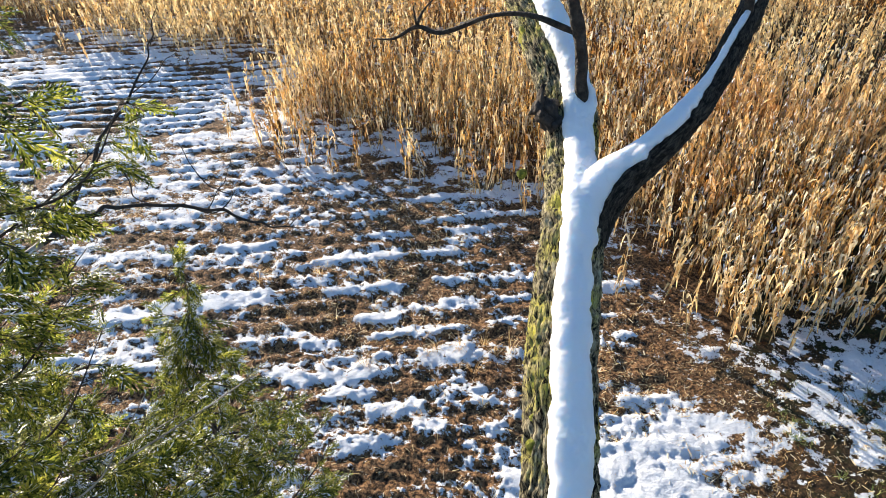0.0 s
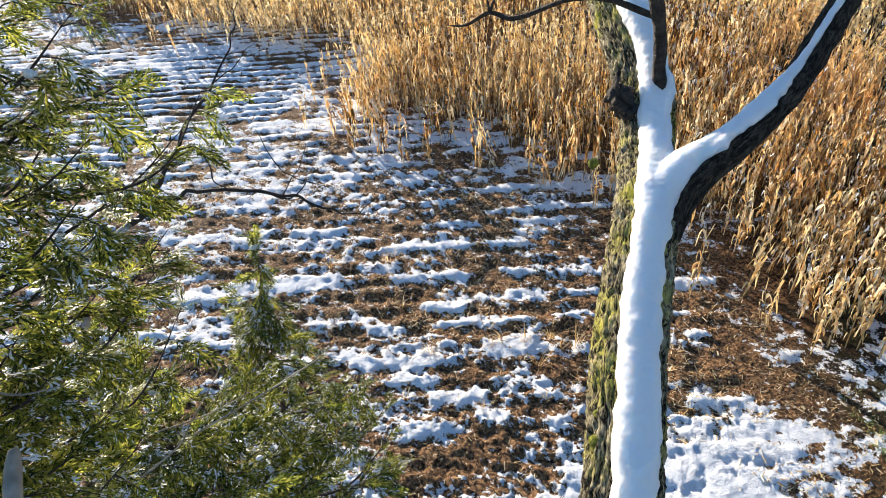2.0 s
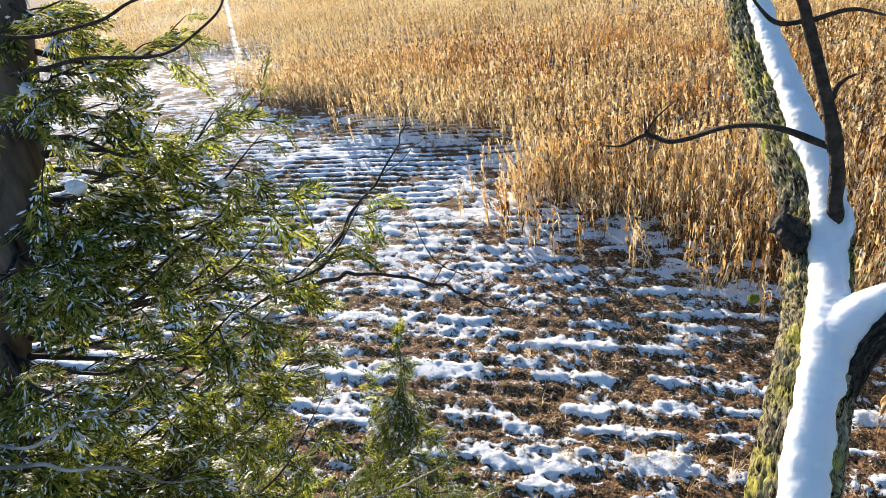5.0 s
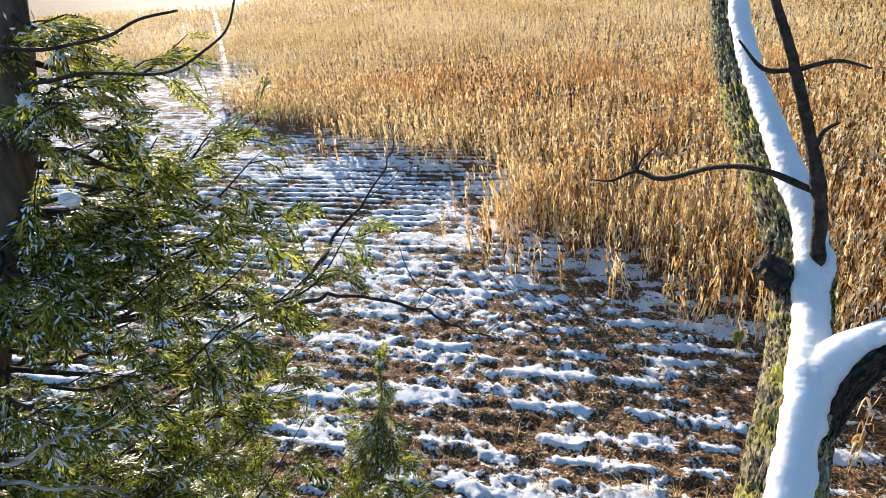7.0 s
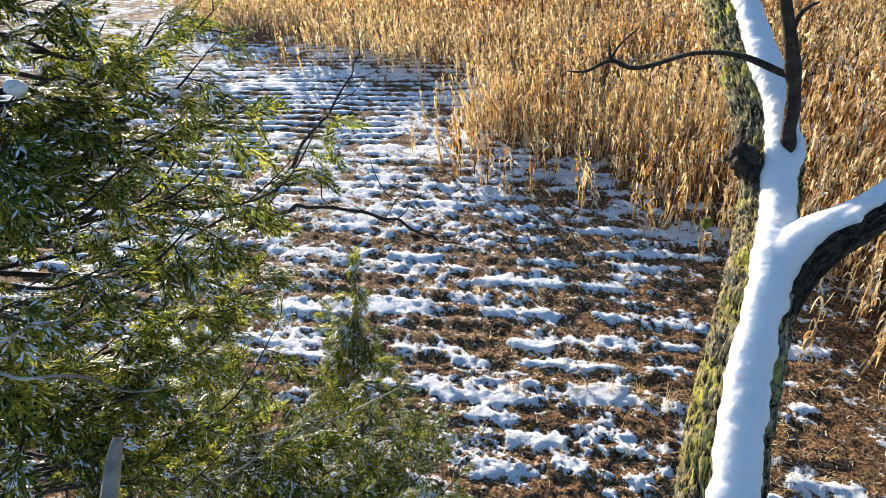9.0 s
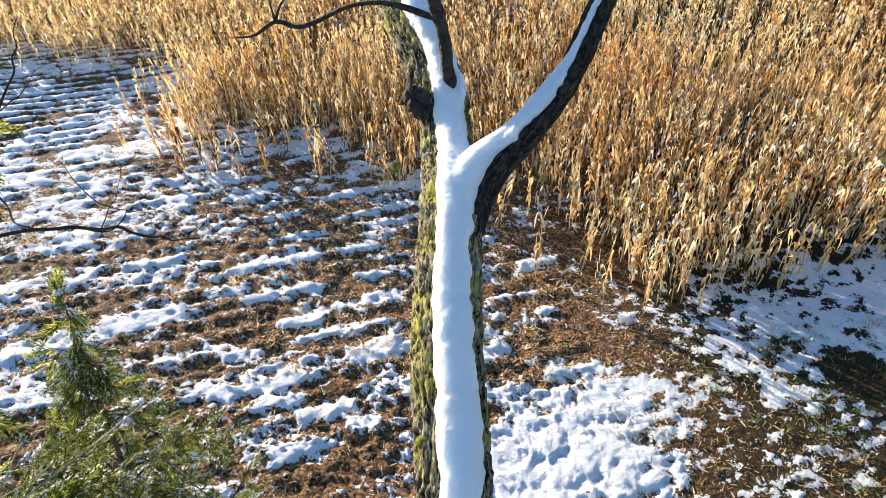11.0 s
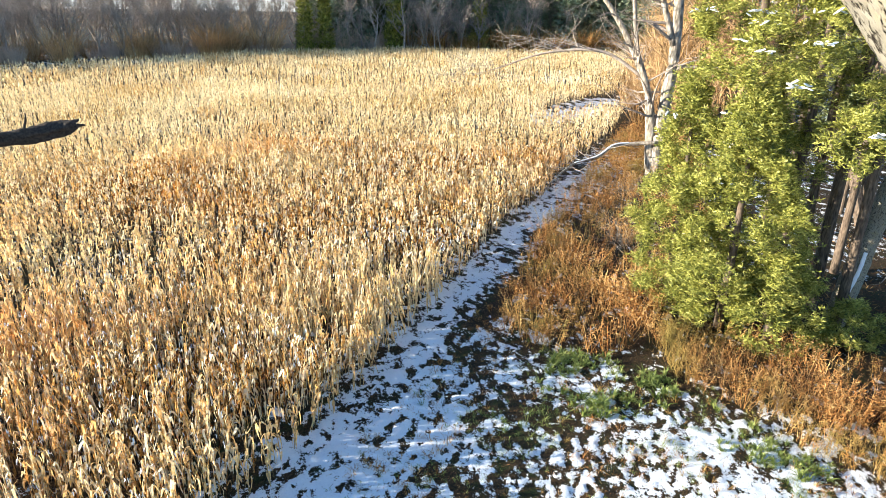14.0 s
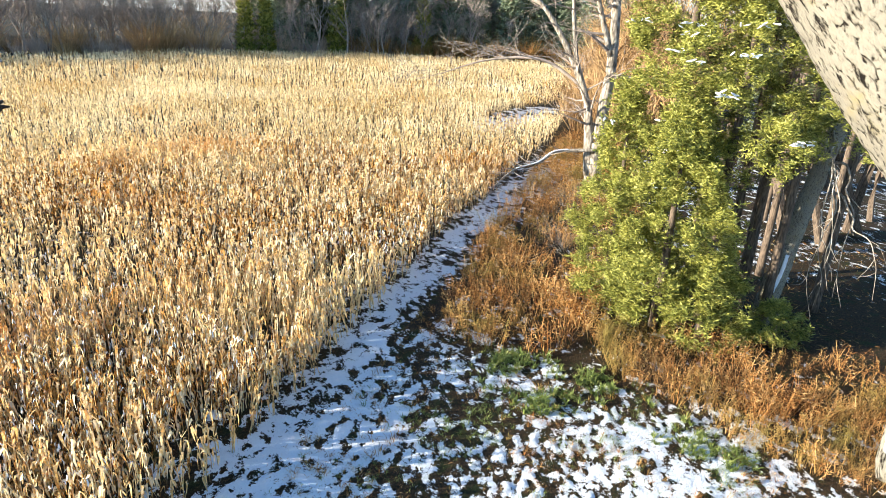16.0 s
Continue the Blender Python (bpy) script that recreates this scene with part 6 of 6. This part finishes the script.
def conifer(seed, tall, radius, count):
    rg = np.random.default_rng(seed)
    f = rg.uniform(0.02, 1, count) ** 1.15
    az = rg.uniform(0, 6.283, count)
    rr = radius * (1 - f) ** 0.6 * (1 + 0.35 * vnoise(np.cos(az) * 2 + 3, np.sin(az) * 2 + 3, f * tall * 0.6, seed)) * (1 - 0.4 * rg.random(count) ** 2) + 0.1
    P = np.stack([rr * np.cos(az), rr * np.sin(az), f * tall], -1)
    T = [fan(200 + s, 1.6, 6) for s in range(5)]
    return join([scatter(T, P, rg.uniform(0, 6.28, count), rg.uniform(0.6, 1.2, count), rg), tube([(0, 0, -0.1, 0.2), (0, 0, tall * 0.5, 0.13), (0, 0, tall * 0.95, 0.03)], 2, 6, tip=False)])


CON = [conifer(s, 21, 4.6, 620) for s in (1, 2, 3)]
for n, tpl in enumerate(CON):
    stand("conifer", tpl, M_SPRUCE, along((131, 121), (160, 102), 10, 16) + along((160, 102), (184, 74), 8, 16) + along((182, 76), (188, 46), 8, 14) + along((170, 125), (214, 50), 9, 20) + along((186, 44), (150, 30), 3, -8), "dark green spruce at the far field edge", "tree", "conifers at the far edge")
SLIM = conifer(9, 17, 2.3, 500)
stand("conifer", SLIM, M_CEDARSUN, [(128, 119.5, 1.0, 1.0), (132, 116.5, 0.95, 2.0), (148, 106, 1.2, 0.4), (166, 90, 1.1, 1.4), (190, 74, 1.0, 2.2)], "slim cedar tinted sunlit yellow-green at the far field edge", "tree", "conifers at the far edge")
BUSH = [bush(s, 5.2, 110, 0.008) for s in (1, 2, 3)]
for n, tpl in enumerate(BUSH):
    stand("bush", tpl, M_THICKET, along((60, 15.5), (112, 28.5), 14, -6) + along((112, 28.5), (178, 49), 12, -6), "russet leafless bush along the field's side", "bush", "bushes along the side")

for n, tpl in enumerate(BUSH):
    stand("bush", tpl, M_WEED, along((150, 104), (184, 56), 13, 6), "dark brown leafless bush before the far conifers", "bush", "brown bushes at the far edge")
    stand("bush", tpl, M_THICKET, along((60, 140), (128, 121), 7, 6), "russet willow bush at the edge of the far wood", "bush", "russet bushes at the far edge")
    stand("bush", tpl, M_BRUSH, [(x, y, s * 0.62, a) for x, y, s, a in along((10, 142), (128, 121), 24, 18)] + along((128, 121), (165, 92), 12, 8) + along((180, 46), (112, 25), 8, -5), "leafless russet bush at the far field edge", "bush", "bushes at the far edge")

WILLOW = [bush(90 + s, 9.0, 170, 0.005, 0.8) for s in (1, 2)]
for n, tpl in enumerate(WILLOW):
    stand("willow_bush", tpl, M_WILLOW, [(118 - 9 * n, 124 + 3 * n, 1.0, 0.4), (104 + 3 * n, 127, 0.85, 2.0), (88 - 14 * n, 131 + 4 * n, 0.8, 1.1)], "orange-brown leafless willow at the edge of the far wood", "bush", "willows at the far edge")

# ---- weeds and grass ----
def weed(seed, tall=1.0):
    rg = np.random.default_rng(seed)
    q = []
    for _ in range(6):
        d = np.array((rg.normal(0, 0.22), rg.normal(0, 0.22), 1.0))
        l = tall * rg.uniform(0.6, 1.1)
        a = rg.uniform(0, 6.28)
        s = np.array((math.cos(a), math.sin(a), 0)) * 0.008
        p = np.array((rg.normal(0, 0.08), rg.normal(0, 0.08), -0.02))
        e = p + d * l
        q.append([p - s, p + s, e + s * 0.5, e - s * 0.5])
        for _ in range(9):
            t = rg.uniform(0.25, 1.0)
            b = p + d * l * t
            w = np.array((rg.normal(0, 1), rg.normal(0, 1), rg.uniform(-0.6, 1.0)))
            w /= np.linalg.norm(w)
            m = np.cross(w, rg.normal(0, 1, 3))
            m /= np.linalg.norm(m)
            k = rg.uniform(0.06, 0.18)
            q.append([b, b + w * k * 0.5 - m * 0.011, b + w * k, b + w * k * 0.5 + m * 0.011])
    V = np.array(q).reshape(-1, 3)
    return V, np.arange(len(V)).reshape(-1, 4)


def strew(name, poly, per_m2, templates, mat_, size, label, category, seed, patch=0.0, freq=0.5):
    rg = np.random.default_rng(seed)
    P = np.array(poly, float)
    lo, hi = P.min(0), P.max(0)
    n = int(per_m2 * np.prod(hi - lo))
    x, y = rg.uniform(lo[0], hi[0], n), rg.uniform(lo[1], hi[1], n)
    ok = inside(poly, x, y)
    if patch:
        ok &= vnoise2(x * freq, y * freq, seed) + 0.4 * rg.normal(0, 1, n) > patch
    x, y = x[ok], y[ok]
    z = soil_height(x, y, np.hypot(x - 3, y - 6)) - 0.01
    V, F = scatter(templates, np.stack([x, y, z], -1), rg.uniform(0, 6.28, len(x)), rg.uniform(0.6, 1.25, len(x)) * size * (1 + 0.3 * vnoise2(x * 0.7, y * 0.7, seed + 9)), rg, rg.normal(0, 0.2, (len(x), 2)))
    return tagged(part(name, mesh_np(name, V, F), mat_), label, category, kind="stuff")


WEEDS = [weed(s) for s in range(8)]
strew("dry_weeds", [(20, 9.2), (23.3, 10.6), (34, 13), (54, 16.6), (66, 18.2), (72, 15), (50, 8), (36, 5), (27, 4.5), (23, 4.5), (20.6, 5.4), (19.9, 7.2)], 8, WEEDS, M_WEED, 1.05,
      "dry brown goldenrod weeds beside the snowy path", "weeds", 61, -0.25)
strew("dry_weeds", [(17.9, -4), (18.4, -1.7), (19.4, 1.1), (20.6, 3.3), (22.3, 4.4), (24.2, 4), (24.5, 1), (25.5, -4), (24, -8), (20, -8)], 20, WEEDS, M_WEED, 0.85,
      "russet dry weeds in front of the cedars", "weeds", 62, -0.35)


def blades(seed, tall, count, wide):
    rg = np.random.default_rng(seed)
    q = []
    for _ in range(count):
        a = rg.uniform(0, 6.28)
        o = np.array((math.cos(a), math.sin(a), 0))
        s = np.array((-o[1], o[0], 0)) * wide
        p = o * rg.uniform(0, 0.07)
        l = tall * rg.uniform(0.6, 1.2)
        m, e = p + o * l * 0.25 + (0, 0, l * 0.6), p + o * l * rg.uniform(0.5, 1.0) + (0, 0, l * rg.uniform(0.5, 0.9))
        q.append([p - s, p + s, m + s * 0.8, m - s * 0.8])
        q.append([m - s * 0.8, m + s * 0.8, e + s * 0.15, e - s * 0.15])
    V = np.array(q).reshape(-1, 3)
    return V, np.arange(len(V)).reshape(-1, 4)


GRASS = [blades(s, 0.13, 9, 0.006) for s in range(6)]
LUSH = [blades(20 + s, 0.26, 16, 0.02) for s in range(6)]
strew("grass", [(6.5, 9.5), (12, 9.5), (18, 10), (20.5, 8), (20.5, 2), (18, -3), (9, -1), (5.5, 3.5), (7.2, 6)], 22, GRASS, M_GRASS, 0.9, "short green grass showing through the snow", "grass", 63, 0.35, 0.9)
strew("grass", [(16.5, 6.6), (20.0, 7.2), (21, 4.2), (19.2, 1.0), (18.2, -2), (17.2, -1.2), (17.5, 2.5)], 30, LUSH, M_GRASS, 1.0, "lush bright green grass tufts at the foot of the weeds", "grass", 64, 0.28, 0.8)
STUBBLE = [blades(40 + s, 0.22, 5, 0.008) for s in range(6)]
strew("stubble", [(-14, 8), (4, 8.5), (4.5, 10), (3, 16), (-4, 21), (-14, 22)], 3, STUBBLE, M_CORN, 0.9, "short straw stubble between the snow streaks", "stubble", 65, 0.35, 0.6)
TWIGGY = [bush(70 + s, 1.5, 30, 0.007, 0.16) for s in range(3)]
for n, tpl in enumerate(TWIGGY):
    me = mesh_np("brush", *tpl)
    me.materials.append(M_GREY)
    for k in range(7):
        ob = new("brush", me)
        t = rng.random()
        ob.matrix_basis = Matrix.Translation((30 + 16 * t + rng.normal(0, 1.5), 7.6 + 3.6 * t + rng.normal(0, 0.9), 0)) @ Matrix.Rotation(rng.uniform(0, 6.28), 4, "Z")
        tagged(ob, "grey leafless brush tangled beside the path", "brush", "brush beside the path")


def straw(seed):
    rg = np.random.default_rng(seed)
    a, l, w = rg.uniform(0, 6.28), rg.uniform(0.03, 0.14), rg.uniform(0.003, 0.008)
    d, s_ = np.array((math.cos(a), math.sin(a), rg.normal(0, 0.25))), np.array((-math.sin(a), math.cos(a), rg.normal(0, 0.5)))
    p = np.array((0, 0, 0.022))
    return np.array([p - s_ * w, p + s_ * w, p + d * l + s_ * w * 0.6, p + d * l - s_ * w * 0.6]), np.array([[0, 1, 2, 3]])


strew("straw_litter", [(-13, 6.5), (2, 5.5), (9, 5), (8.5, 9.8), (6, 10.4), (4.5, 14.5), (2.5, 17), (-4, 22), (-13, 20)], 190, [straw(s) for s in range(24)], M_CORN, 1.15,
      "broken straw and husks littering the soil", "straw", 66, -0.1, 0.8)
strew("leaf_litter", [(6.5, 9.5), (12, 10), (18, 10.5), (24, 12), (22, 6), (20.5, 2), (18, -3), (9, -1), (5, 3.5), (6, 6)], 110, [straw(50 + s) for s in range(24)], M_WEED, 0.9,
      "dead leaves and grass stalks lying on the headland", "leaf litter", 67, -0.1, 0.8)
TUFT_SPOTS = [(-1.9, 10.0), (-2.0, 10.15), (0.8, 10.7), (1.0, 10.55), (1.35, 10.45), (-0.6, 10.4), (-0.3, 10.5), (0.2, 10.6), (-3.6, 13.5), (-5.2, 13.2), (1.7, 9.6), (-7.0, 14.0), (2.3, 11.0), (0.5, 9.9)]
TALLS = [blades(90 + s, 0.5, 14, 0.007) for s in range(3)]
tuft_mesh = [mesh_np("straw_tuft", *t) for t in TALLS]
for n, (x, y) in enumerate(TUFT_SPOTS):
    ob = part("straw_tuft", tuft_mesh[n % 3], M_CORN)
    ob.matrix_basis = Matrix.Translation((x, y, -0.01)) @ Matrix.Rotation(n * 1.3, 4, "Z") @ Matrix.Scale(0.7 + 0.1 * (n % 5), 4)
    tagged(ob, "upright golden tuft of dead grass in the stubble", "grass tuft", "tufts in the stubble")

for k in range(24):
    ob = new("brush", bpy.data.objects["brush"].data)
    ob.matrix_basis = Matrix.Translation((62 + rng.normal(0, 4.0), 23.5 + rng.normal(0, 1.7), 0)) @ Matrix.Rotation(rng.uniform(0, 6.28), 4, "Z") @ Matrix.Scale(0.7, 4)
    tagged(ob, "low grey brush in a gap of the corn", "brush", "brush in the corn")

strew("leaf_litter", [(24, -9), (42, -10), (44, -2), (34, 2), (26, 1), (24, -3)], 12, [straw(90 + s) for s in range(24)], M_WEED, 2.2, "red-brown dead leaves lying on the floor of the cedar wood", "leaf litter", 69, -0.3, 0.4)
DEAD_GRASS = [blades(130 + s, 0.2, 10, 0.006) for s in range(6)]
strew("dead_grass", [(8, 9.4), (12, 9.6), (18, 10.4), (22, 11.0), (22, 6), (20, 1), (18, -3), (12, 2), (8, 6)], 9, DEAD_GRASS, M_WEED, 1.0,
      "bent brown dead grass standing out of the snow", "grass", 68, 0.1, 0.8)
